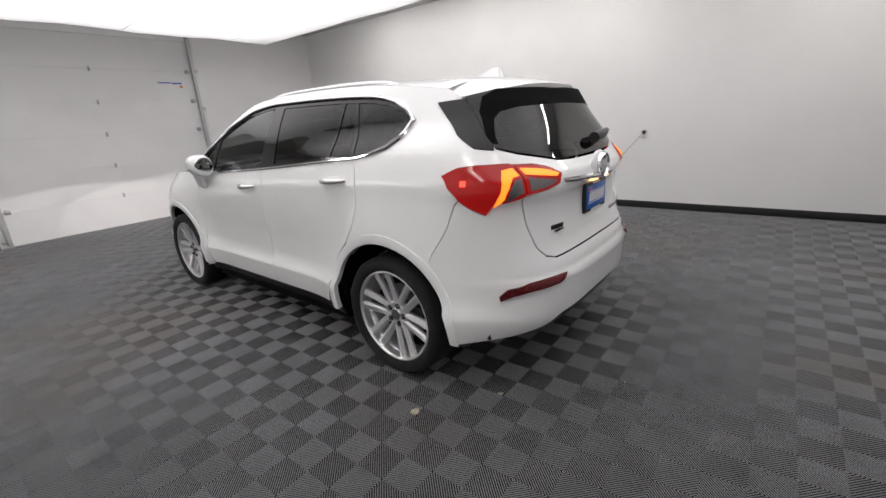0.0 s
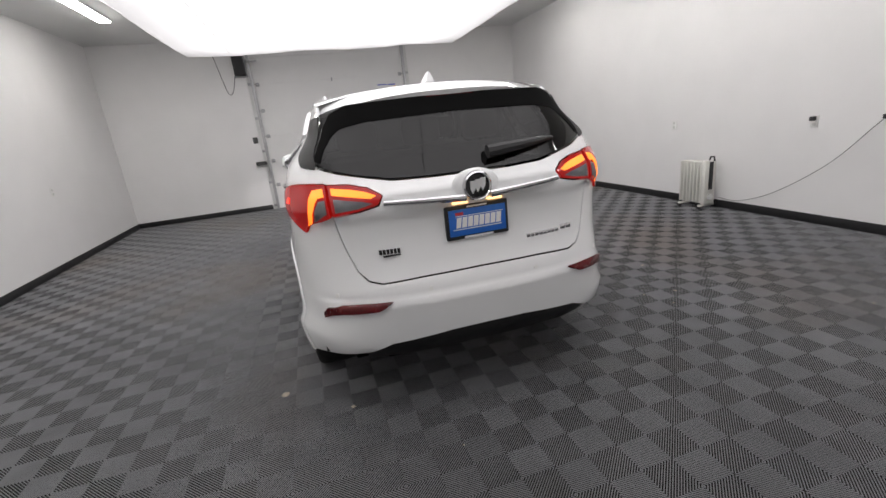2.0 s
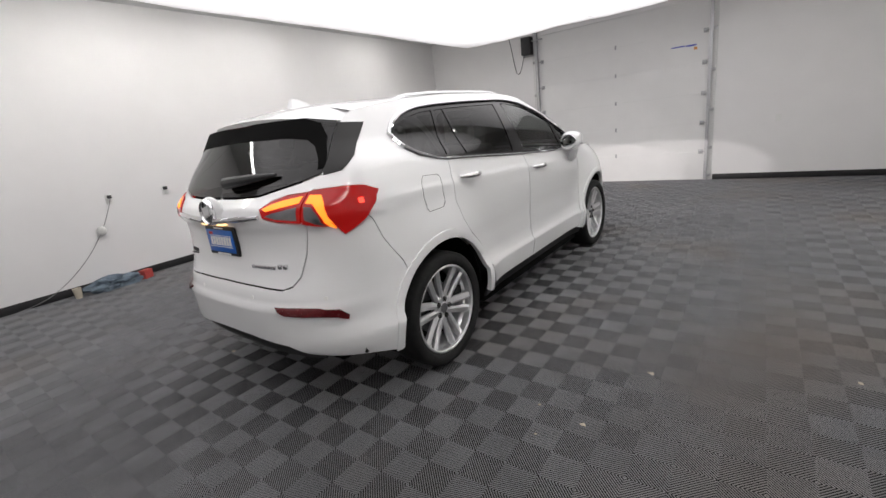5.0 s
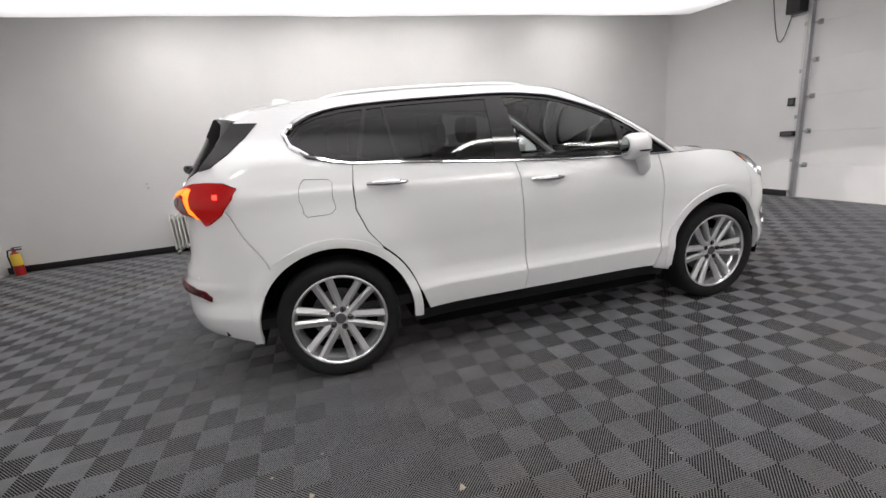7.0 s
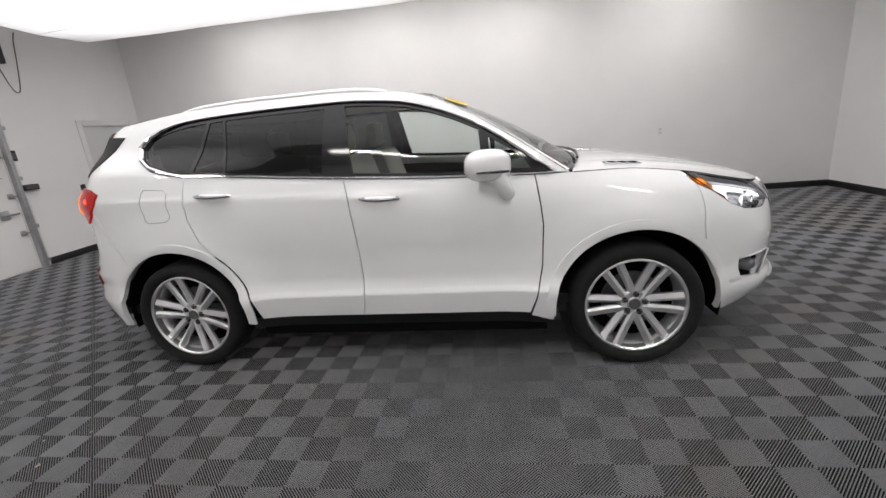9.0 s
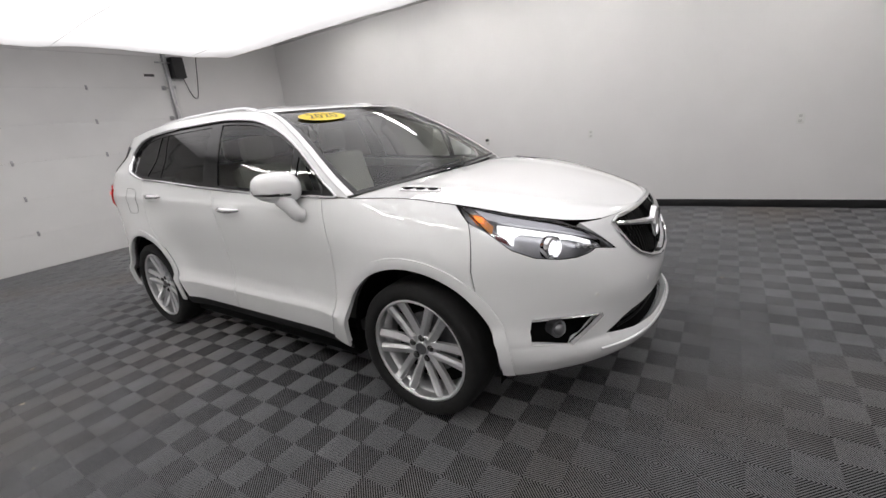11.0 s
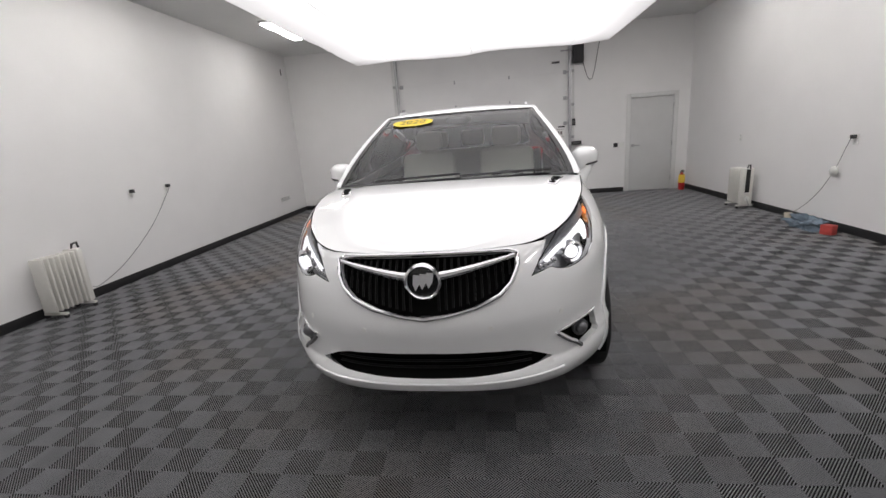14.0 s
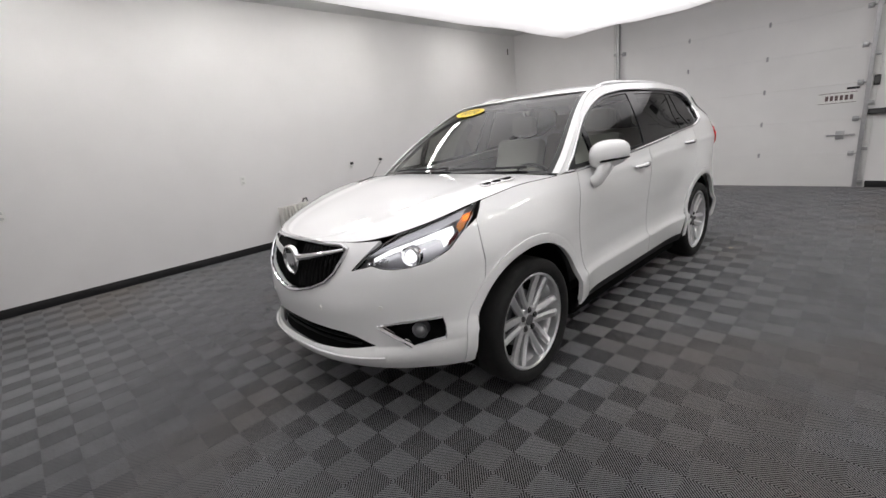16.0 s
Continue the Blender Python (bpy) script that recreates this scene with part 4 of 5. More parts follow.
        bm = bmesh.new()
        c = fn(*S(y0 + 0.11, z0 - 0.004))
        add_ball(bm, c, 1, 16, (0.006, 0.075, 0.028))
        part("handle_cup", bm, PAINT, dr)
    # mirrors
    mirror = new("door_mirror")
    mirror.parent = car
    bm = bmesh.new()
    mx, my_, mz_ = sgn * 0.932, 0.60, 1.19
    add_ball(bm, (0, 0, 0), 1, 28)
    for v in bm.verts:
        q = [math.copysign(abs(c) ** 0.8, c) for c in v.co]
        x = q[0] * sgn
        v.co = Vector((mx + q[0] * 0.1, my_ + q[1] * (0.118 - 0.03 * max(0, x)), mz_ + q[2] * (0.084 - 0.012 * x)))
        v.co.y -= 0.035 * x
        v.co.z += 0.012 * x
        v.co.y = max(v.co.y, 0.515 - 0.03 * x)
    part("mirror_shell", bm, PAINT, mirror)
    bm = bmesh.new()
    add_ball(bm, (0, 0, 0), 1, 20, (0.082, 0.006, 0.062))
    bmesh.ops.transform(bm, matrix=Matrix.Translation((mx, 0.513, mz_)) @ Euler((0, 0, radians(-17 * sgn))).to_matrix().to_4x4(), verts=bm.verts)
    part("mirror_glass", bm, CHROME, mirror, "mirror glass")
    bm = bmesh.new()
    add_tube(bm, [(mx + sgn * x, y, mz_ - 0.036 + 0.1 * x) for x, y in ((-0.085, 0.67), (-0.05, 0.703), (0.0, 0.708), (0.05, 0.672), (0.086, 0.61), (0.098, 0.55))], [0.004, 0.007, 0.008, 0.008, 0.007, 0.004], 8)
    part("mirror_strip", bm, GLOSS_BLACK, mirror, "black indicator strip")
    bm = bmesh.new()
    add_tube(bm, [(sgn * 0.865, 0.70, 1.03), (sgn * 0.895, 0.692, 1.045), (sgn * 0.915, 0.672, 1.085), (sgn * 0.94, 0.64, 1.14)], [0.04, 0.044, 0.046, 0.056], 14)
    for v in bm.verts:
        v.co.x = sgn * 0.91 + (v.co.x - sgn * 0.91) * 0.8
    part("mirror_arm", bm, PAINT, mirror)
# fuel flap on the right quarter
bm = bmesh.new()
flap = [(-1.485, 1.01), (-1.48, 1.165), (-1.46, 1.188), (-1.335, 1.178), (-1.312, 1.155), (-1.314, 1.015), (-1.345, 0.99), (-1.465, 0.988), (-1.485, 1.01)]
add_tube(bm, line_on(right, sp(flap), 0.0003, 0.02), 0.0013, 5)
part("fuel_flap_joint", bm, LINER, car)

# bumpers, tailgate
def fb(p):
    return Vector((YC + SF - p[0], p[1]))


def rb(p):
    return Vector((p[0] + YC + SR, p[1]))


grille_half = [(0, 0.945), fb(FX(0.2, 0.944)), fb(FX(0.37, 0.94)), fb(FX(0.415, 0.928)), fb(FX(0.405, 0.885)), fb(FX(0.37, 0.82)), fb(FX(0.32, 0.777)), fb(FX(0.22, 0.737)), fb(FX(0.09, 0.708)), (0, 0.697)]
intake_half = [(0, 0.538), fb(FX(0.25, 0.535)), fb(FX(0.39, 0.525)), fb(FX(0.45, 0.508)), fb(FX(0.55, 0.458)), fb(FX(0.4, 0.44)), fb(FX(0.2, 0.432)), (0, 0.43)]
fog_poly = [fb(FX(0.565, 0.562)), fb(FX(0.65, 0.572)), fb(S(1.935, 0.572)), fb(S(1.93, 0.52)), fb(S(1.945, 0.462)), fb(FX(0.685, 0.45)), fb(FX(0.63, 0.50))]
fog_left = [Vector((-p[0], p[1])) for p in fog_poly]
lamp_low = [FX(0.46, 0.832), FX(0.55, 0.852), FX(0.585, 0.838), FX(0.63, 0.828), FX(0.68, 0.83), S(1.95, 0.845), S(1.86, 0.885), S(1.775, 0.95), S(1.68, 1.03), S(1.62, 1.07)]
lamp_high = [S(y, belt(y) - 0.002) for y in (1.70, 1.8, 1.9, 2.0)] + [FX(0.555, 0.93), FX(0.505, 0.885)]
bumper_half = [(0, 0.955), fb(FX(0.2, 0.956)), fb(FX(0.46, 0.952)), fb(FX(0.553, 0.955)), fb(FX(0.5, 0.884))] + [fb(p) for p in lamp_low[:-2]] + [fb(S(1.68, 1.0)), fb(S(1.71, 0.80)), fb(S(1.725, 0.66))] \
    + [fb(S(y, z)) for y, z in arch(FA, WR, 38, -8, 10)] + [fb(S(1.9, 0.305)), fb(S(2.1, 0.325)), fb(FX(0.45, 0.352)), fb(FX(0.2, 0.37)), (0, 0.374)]
bumper = panel("front_bumper", mirrored(bumper_half), PAINT, car, front, holes=[mirrored(grille_half), mirrored(intake_half), fog_poly, fog_left], rows=(0.33, 0.36, 0.4, 0.43, 0.46), step=0.04, rim=0.03, gap=0.0006)
grille = panel("grille", mirrored(grille_half), LINER, car, front, lift=-0.045, gap=-0.02, rim=0, label="black grille with vertical bars")
bm = bmesh.new()
add_tube(bm, line_on(front, mirrored(grille_half) + [Vector(grille_half[0])], 0.004, 0.02), 0.009, 8)
part("grille_surround", bm, CHROME, grille, "chrome grille surround")
gh = ramp((0, 0.70), (0.09, 0.712), (0.22, 0.743), (0.32, 0.785), (0.37, 0.83), (0.41, 0.9))
for k in range(-12, 13):
    x = k * 0.031
    if abs(x) < 0.05 or abs(x) > 0.38:
        continue
    bm = bmesh.new()
    z0, z1 = gh(abs(x)) + 0.015, 0.925
    pts = []
    for j in range(6):
        z = z0 + (z1 - z0) * j / 5
        b = fb(FX(abs(x), z))
        p = front(b.x * (1 if x > 0 else -1), z)
        pts.append(p + Vector((0, -0.02, 0)))
    add_tube(bm, pts, 0.006, 6)
    part("grille_bar", bm, GRILLE_BLACK, grille)
for s in (1, -1):
    bm = bmesh.new()
    pts, rs = [], []
    for j in range(11):
        u = j / 10
        x = 0.07 + 0.33 * u
        z = 0.868 + 0.055 * u ** 1.3 + (0.004 * math.sin(u * math.pi))
        b = fb(FX(x, z))
        pts.append(front(s * b.x, z) + Vector((0, 0.006, 0)))
        rs.append(0.021 - 0.012 * u)
    add_tube(bm, pts, rs, 10)
    part("grille_wing", bm, CHROME, grille, "chrome wing bar")


def emblem(parent, c, facing, tilt, r=0.066):
    m = Matrix.Translation(c) @ Euler((radians(tilt), 0, radians(90 if facing > 0 else -90))).to_matrix().to_4x4()
    bm = bmesh.new()
    add_lathe(bm, [(r * 0.80, 0.004), (r * 0.82, 0.012), (r * 0.9, 0.018), (r, 0.012), (r * 1.04, 0.0), (r, -0.012)], 40, m)
    e = part("emblem", bm, CHROME, parent, "round chrome emblem with three plain bars")
    bm = bmesh.new()
    add_lathe(bm, [(r * 0.83, 0.004), (r * 0.5, 0.006), (0.0005, 0.007)], 40, m)
    part("emblem_disc", bm, GLOSS_BLACK, e)
    for k in (-1, 0, 1):
        bm = bmesh.new()
        cx, cz = k * 0.34 * r, k * 0.13 * r
        vs = [(0.009, cx + a * r, cz + b * r) for a, b in ((-0.2, 0.42), (0.18, 0.46), (0.19, -0.05), (0.04, -0.42), (-0.16, -0.1))]
        lo = [bm.verts.new(m @ Vector((0.006, y, z))) for x, y, z in vs]
        hi = [bm.verts.new(m @ Vector((0.012, y, z))) for x, y, z in vs]
        bm.faces.new(hi)
        for i in range(5):
            bm.faces.new((lo[i], lo[(i + 1) % 5], hi[(i + 1) % 5], hi[i]))
        part("emblem_bar", bm, ALLOY, e)


emblem(grille, (0, nose(0.85) + 0.006, 0.85), 1, -12, 0.077)
bm = boxes((-0.022, nose(0.69) - 0.03, 0.668, 0.022, nose(0.69) - 0.002, 0.705), bevel=0.006)
part("front_camera", bm, BLACK_PLASTIC, grille)
intake = panel("lower_intake", mirrored(intake_half), LINER, car, front, lift=-0.05, gap=-0.02, rim=0, label="black lower air intake")
for z in (0.455, 0.485):
    bm = bmesh.new()
    pts = [front(b, z) + Vector((0, -0.03, 0)) for b in np.linspace(-0.45, 0.45, 19)]
    add_tube(bm, pts, 0.006, 6)
    part("intake_bar", bm, GRILLE_BLACK, intake)
bm = bmesh.new()
add_tube(bm, [front(b, 0.405) + normal_at(front, b, 0.405) * 0.006 for b in np.linspace(-0.62, 0.62, 61)], 0.006, 8)
part("lip_strip", bm, ALLOY, bumper, "satin silver strip on the lip")
for s, fp in ((1, fog_poly), (-1, fog_left)):
    fog = panel("fog_lamp_recess", fp, LINER, car, front, lift=-0.045, gap=-0.015, rim=0)
    bm = bmesh.new()
    add_tube(bm, line_on(front, [fp[6], fp[0], fp[1], fp[2]], 0.003, 0.02), 0.006, 6)
    add_tube(bm, line_on(front, [fp[0], fp[6], fp[5]], 0.004, 0.02), [0.012] * len(line_on(front, [fp[0], fp[6], fp[5]], 0.004, 0.02)), 6)
    part("fog_chrome", bm, CHROME, fog, "chrome fog lamp strip")
    c = front(s * fb(FX(0.70, 0.515)).x, 0.515)
    d = Vector((s * 0.45, 0.9, 0)).normalized()
    bm = bmesh.new()
    add_cyl(bm, c - d * 0.06, c - d * 0.012, 0.036, 0.04, 24)
    part("fog_housing", bm, DARK_ALLOY, fog)
    bm = bmesh.new()
    add_ball(bm, c - d * 0.014, 0.03, 18)
    part("fog_lens", bm, DARK_ALLOY, fog)
for x, z in ((0.28, 0.645), (0.59, 0.655)):
    for s in (1, -1):
        b = s * fb(FX(x, z)).x
        bm = bmesh.new()
        p, n = front(b, z), normal_at(front, b, z)
        add_cyl(bm, p - n * 0.004, p + n * 0.0015, 0.011, n=18)
        part("parking_sensor", bm, WHITE_PLASTIC, bumper)
# head lamps
for s, fn in ((1, right), (-1, left)):
    outline = lamp_low + lamp_high
    hl = panel("headlamp_housing", outline, LAMP_SILVER, car, fn, lift=-0.07, gap=-0.012, rim=0, label="headlamp with lit projector and white light bar")
    panel("headlamp_cover", outline, LENS, hl, fn, lift=0.001, gap=0.003, rim=0.004)
    bm = bmesh.new()
    add_tube(bm, line_on(fn, outline + [outline[0]], -0.005, 0.02), 0.0035, 6)
    part("headlamp_edge", bm, GLOSS_BLACK, hl)
    # light bar along the top, bending down inside
    drl = [FX(0.545, 0.888), FX(0.60, 0.922), S(1.98, 0.946), S(1.86, 0.978), S(1.79, 0.992), S(1.80, 0.962), S(1.84, 0.92), S(1.87, 0.905), S(1.865, 0.94), S(1.89, 0.95), S(1.98, 0.93), FX(0.61, 0.906), FX(0.55, 0.876)]
    panel("light_bar", drl, WHITE_GLOW, hl, fn, lift=-0.022, gap=0, rim=0.012, step=0.03, label="lit white light bar")
    panel("headlamp_brow", [FX(0.515, 0.885), FX(0.565, 0.925), S(2.0, 0.965), S(1.9, 0.995), S(1.8, 1.02), S(1.68, 1.055), S(1.75, 1.01), S(1.86, 0.982), S(1.98, 0.952), FX(0.60, 0.928)], LAMP_SILVER, hl, fn, lift=-0.008, gap=0, rim=0.02, step=0.03)
    panel("side_marker", [S(1.66, 1.042), S(1.72, 1.03), S(1.78, 0.985), S(1.78, 0.955), S(1.71, 1.0)], AMBER, hl, fn, lift=-0.012, gap=0, rim=0.008, step=0.03, label="amber side marker")
    panel("side_marker_bulb", [S(1.69, 1.03), S(1.73, 1.02), S(1.74, 1.0), S(1.70, 1.01)], AMBER_GLOW, hl, fn, lift=-0.008, gap=0, rim=0.004, step=0.02)
    panel("marker_reflector", [S(1.78, 0.965), S(1.84, 0.93), S(1.86, 0.9), S(1.80, 0.935)], RED_DARK, hl, fn, lift=-0.012, gap=0, rim=0.006, step=0.03)
    c = fn(*FX(0.67, 0.872))
    d = Vector((s * 0.35, 0.93, -0.02)).normalized()
    m = Matrix.Translation(c - d * 0.055) @ d.to_track_quat("X", "Z").to_matrix().to_4x4()
    bm = bmesh.new()
    add_lathe(bm, [(0.052, 0.0), (0.05, 0.035), (0.042, 0.04), (0.038, 0.02)], 28, m)
    part("projector_ring", bm, CHROME, hl)
    bm = bmesh.new()
    add_ball(bm, c - d * 0.036, 0.03, 20)
    part("projector_lens", bm, WHITE_GLOW, hl, "lit projector lens")
    c = fn(*FX(0.555, 0.84))
    for k in range(4):
        bm = bmesh.new()
        q = fn(*FX(0.52 + 0.022 * k, 0.848 + 0.004 * k))
        add_ball(bm, q - d * 0.04, 0.014, 10)
        part("reflector_cell", bm, CHROME, hl)
    spot = bpy.data.lights.new("headlamp_beam", "SPOT")
    spot.energy, spot.spot_size, spot.spot_blend, spot.shadow_soft_size = 70, radians(17), 0.14, 0.02
    spot.color = (1.0, 0.93, 0.92)
    so = new("headlamp_beam", spot)
    so.parent = car
    so.matrix_local = look((s * 0.66, 2.32, 0.82), (s * 0.66, 6, 0.82 - 3.68 * math.tan(radians(9.2)))) @ Matrix.Diagonal((3.4, 1, 1, 1))

# tail
tail_outer = [RX(0.658, 1.207), S(-2.06, 1.214), S(-1.97, 1.215), S(-1.88, 1.207), S(-1.80, 1.175), S(-1.84, 1.12), S(-1.90, 1.066), S(-1.97, 1.02), S(-2.03, 0.99), RX(0.76, 1.03), RX(0.658, 1.07)]
tail_inner = [RX(0.652, 1.206), RX(0.652, 1.07), RX(0.54, 1.085), RX(0.455, 1.105), RX(0.43, 1.145), RX(0.48, 1.178), RX(0.56, 1.2)]
rbump_half = [(0, 0.745), rb(RX(0.3, 0.743)), rb(RX(0.5, 0.735)), rb(RX(0.56, 0.752)), rb(RX(0.598, 0.80)), rb(RX(0.63, 0.92)), rb(RX(0.657, 1.068)), rb(RX(0.76, 1.028)), rb(S(-2.03, 0.988)), rb(S(-1.97, 1.016)), rb(S(-1.9, 1.062))] \
    + [rb(S(-1.823, 0.93)), rb(S(-1.723, 0.78))] + [rb(S(y, z)) for y, z in arch(RA, WR, 134, 188, 12)] + [rb(S(-1.9, 0.33)), rb(S(-2.1, 0.36)), rb(RX(0.6, 0.40)), rb(RX(0.5, 0.44)), rb(RX(0.2, 0.464)), (0, 0.466)]
rbump = panel("rear_bumper", mirrored(rbump_half), PAINT, car, rear, rows=(0.6, 0.622, 0.638, 0.66, 0.72), step=0.04, gap=0.001)
gate_half = [(0, 1.192), rb(RX(0.2, 1.193)), rb(RX(0.37, 1.2)), rb(RX(0.6, 1.25)), rb(RX(0.70, 1.288)), rb(RX(0.69, 1.25)), rb(RX(0.662, 1.208)), rb(RX(0.56, 1.202)), rb(RX(0.48, 1.181)), rb(RX(0.427, 1.146)), rb(RX(0.452, 1.102)), rb(RX(0.54, 1.082)), rb(RX(0.655, 1.067)),
             rb(RX(0.628, 0.92)), rb(RX(0.594, 0.80)), rb(RX(0.555, 0.755)), rb(RX(0.5, 0.739)), rb(RX(0.3, 0.747)), (0, 0.749)]
gate = panel("tailgate", mirrored(gate_half), PAINT, car, rear, rows=(0.82, 0.84, 0.86, 1.13, 1.16), step=0.04)
glass_half = [(0, 1.198), rb(RX(0.2, 1.199)), rb(RX(0.37, 1.206)), rb(RX(0.6, 1.256)), rb(RX(0.70, 1.292)), rb(S(-2.02, 1.30)), rb(S(-1.96, 1.353)), rb(S(-1.88, 1.428)), rb(S(-1.815, 1.494)), rb(S(-1.79, 1.525)), rb(RX(0.5, 1.555)), (0, 1.565)]
panel("rear_window", mirrored(glass_half), TINT, gate, rear, rim=0.006, label="dark tinted rear window")
frit_half = [(0, 1.563), rb(RX(0.5, 1.553)), rb(RX(0.585, 1.52)), rb(RX(0.63, 1.45)), rb(RX(0.665, 1.37)), rb(RX(0.69, 1.305)), rb(RX(0.66, 1.30)), rb(RX(0.63, 1.36)), rb(RX(0.595, 1.41)), rb(RX(0.55, 1.443)), rb(RX(0.43, 1.462)), (0, 1.472)]
# black border; its extra-dark matt colour also holds the shade under the spoiler
panel("window_border", mirrored(frit_half), LINER, gate, rear, lift=0.003, rim=0.002, label="black border of the rear window, spoiler shade in its colour")
panel("lower_diffuser", mirrored([(0, 0.48), rb(RX(0.5, 0.455)), rb(RX(0.66, 0.40)), rb(RX(0.62, 0.31)), (0, 0.31)]), MATT_BLACK, car, rear, lift=-0.02, label="black lower bumper trim")
for s, fn in ((1, right), (-1, left)):
    lamp = panel("tail_lamp", tail_outer, RED, car, fn, lift=0.012, rim=0.036, label="red tail lamp, lit amber and red")
    il = panel("tail_lamp_inner", tail_inner, RED, gate, fn, lift=0.006, rim=0.03, label="inner red tail lamp on the tailgate")
    panel("light_strip", [RX(0.64, 1.188), RX(0.64, 1.16), RX(0.48, 1.135), RX(0.455, 1.145), RX(0.5, 1.163), RX(0.56, 1.177)], AMBER_GLOW, il, fn, lift=0.0085, gap=0, rim=0.002, step=0.025, label="lit amber strip")
    panel("clear_lens", [RX(0.638, 1.145), RX(0.638, 1.087), RX(0.54, 1.098), RX(0.475, 1.115), RX(0.52, 1.128)], DARK_ALLOY, il, fn, lift=0.0085, gap=0, rim=0.002, step=0.03, label="clear reversing lens")
    panel("light_hook", [RX(0.672, 1.187), RX(0.716, 1.182), RX(0.738, 1.15), RX(0.752, 1.09), RX(0.76, 1.026), RX(0.745, 1.036), RX(0.735, 1.085), RX(0.716, 1.132), RX(0.70, 1.15), RX(0.672, 1.154)], AMBER_GLOW, lamp, fn, lift=0.0146, gap=0, rim=0.002, step=0.025, label="lit amber hook")
    panel("lower_lens", [RX(0.672, 1.142), RX(0.70, 1.138), RX(0.72, 1.105), RX(0.732, 1.055), RX(0.672, 1.085)], DARK_ALLOY, lamp, fn, lift=0.0146, gap=0, rim=0.002, step=0.03)
    panel("side_bulb", [S(-1.915, 1.15), S(-1.945, 1.15), S(-1.945, 1.128), S(-1.915, 1.128)], RED_GLOW, lamp, fn, lift=0.0146, gap=0, rim=0.002, step=0.02, label="lit red side marker")
    panel("rear_reflector", [RX(0.47, 0.652), RX(0.60, 0.652), RX(0.70, 0.647), RX(0.775, 0.628), S(-2.09, 0.592), S(-2.095, 0.568), RX(0.76, 0.592), RX(0.70, 0.608), RX(0.54, 0.622)], RED_DARK, rbump, fn, lift=0.011, gap=0, rim=0.014, step=0.03, label="dark red reflector")
    bm = bmesh.new()
    c = Vector((s * 0.57, -2.085, 0.368))
    add_lathe(bm, [(0.03, 0), (0.045, 0.0), (0.048, 0.01), (0.048, 0.12), (0.038, 0.12), (0.036, 0.02)], 24, Matrix.Translation(c) @ Euler((0, 0, radians(90))).to_matrix().to_4x4() @ Matrix.Diagonal((1, 1.5, 0.62, 1)))
    part("exhaust_tip", bm, CHROME, car, "chrome exhaust tip")
    for x in (0.28, 0.72):
        b = s * rb(RX(x, 0.69)).x
        p, n = rear(b, 0.69), normal_at(rear, b, 0.69)
        bm = bmesh.new()
        add_cyl(bm, p - n * 0.004, p + n * 0.0012, 0.011, n=18)
        part("parking_sensor", bm, WHITE_PLASTIC, rbump)
    bm = bmesh.new()
    pts, rs = [], []
    for j in range(12):
        u = j / 11
        x = 0.06 + 0.37 * u
        z = 1.088 + 0.022 * u
        pts.append(rear(s * rb(RX(x, z)).x, z) + Vector((0, -0.012 * (1 - u) - 0.004, 0)))
        rs.append(0.017 - 0.005 * u)
    add_tube(bm, pts, rs, 10)
    part("tailgate_chrome", bm, CHROME, gate, "chrome bar across the tailgate")
emblem(gate, (0, -tail_end(1.13) - 0.018, 1.135), -1, -8, 0.068)
bm = bmesh.new()
add_ball(bm, (0, -tail_end(1.14) + 0.002, 1.14), 1, 28, (0.115, 0.022, 0.075))
part("emblem_boss", bm, PAINT, gate)
# plate with unreadable print as bars
py = -tail_end(0.97) - 0.012
pz, pt = 0.968, 0.0
plate = part("plate_frame", boxes((-0.157, py - 0.006, pz - 0.082, 0.157, py + 0.022, pz + 0.082), bevel=0.006), BLACK_PLASTIC, gate, "blue dealer plate in a black frame")
part("plate", boxes((-0.142, py - 0.0095, pz - 0.063, 0.142, py - 0.0065, pz + 0.063), bevel=0.001), BLUE, plate, "blue plate")
bm = bmesh.new()
for i in range(8):
    x = -0.113 + i * 0.0285
    v = [(x + 0.003, -0.024), (x + 0.027, -0.024), (x + 0.034, 0.026), (x + 0.010, 0.026)]
    f = bm.faces.new([bm.verts.new((a, py - 0.0105, pz + b)) for a, b in v])
add_box(bm, -0.125, py - 0.0105, pz - 0.034, 0.12, py - 0.0097, pz - 0.030)
add_box(bm, -0.11, py - 0.0105, pz + 0.03, 0.128, py - 0.0097, pz + 0.033)
part("plate_print", bm, INK, plate, smooth=0)
for b in ((-0.07, py - 0.0075, pz - 0.078, 0.075, py - 0.0062, pz - 0.068), (-0.05, py - 0.0075, pz + 0.068, 0.05, py - 0.0062, pz + 0.076)):
    part("plate_print_small", boxes(b), INK, plate, smooth=0)
part("plate_print_red", boxes((-0.11, py - 0.0106, pz + 0.036, -0.07, py - 0.0097, pz + 0.05)), RED_INK, plate, smooth=0)
for x in (-0.085, 0.085):
    part("plate_lamp", boxes((x - 0.035, -tail_end(1.07) - 0.012, 1.062, x + 0.035, -tail_end(1.07) + 0.02, 1.07)), WARM_GLOW, gate, "lit warm plate lamp")


def badge(x0, x1, z, n, h, mat):
    bm = bmesh.new()
    w = (x1 - x0) / n
    for i in range(n):
        xa, xb = x0 + i * w + w * 0.12, x0 + (i + 1) * w - w * 0.1
        y = min(rear(math.copysign(rb(RX(abs(q), z)).x, q), z).y for q in (xa, xb))
        add_box(bm, xa, y - 0.004, z - h / 2, xb, y + 0.01, z + h / 2, 0.001)
    return part("badge", bm, mat, gate, "small raised badge of plain bars")


badge(0.25, 0.44, 0.845, 8, 0.018, CHROME)
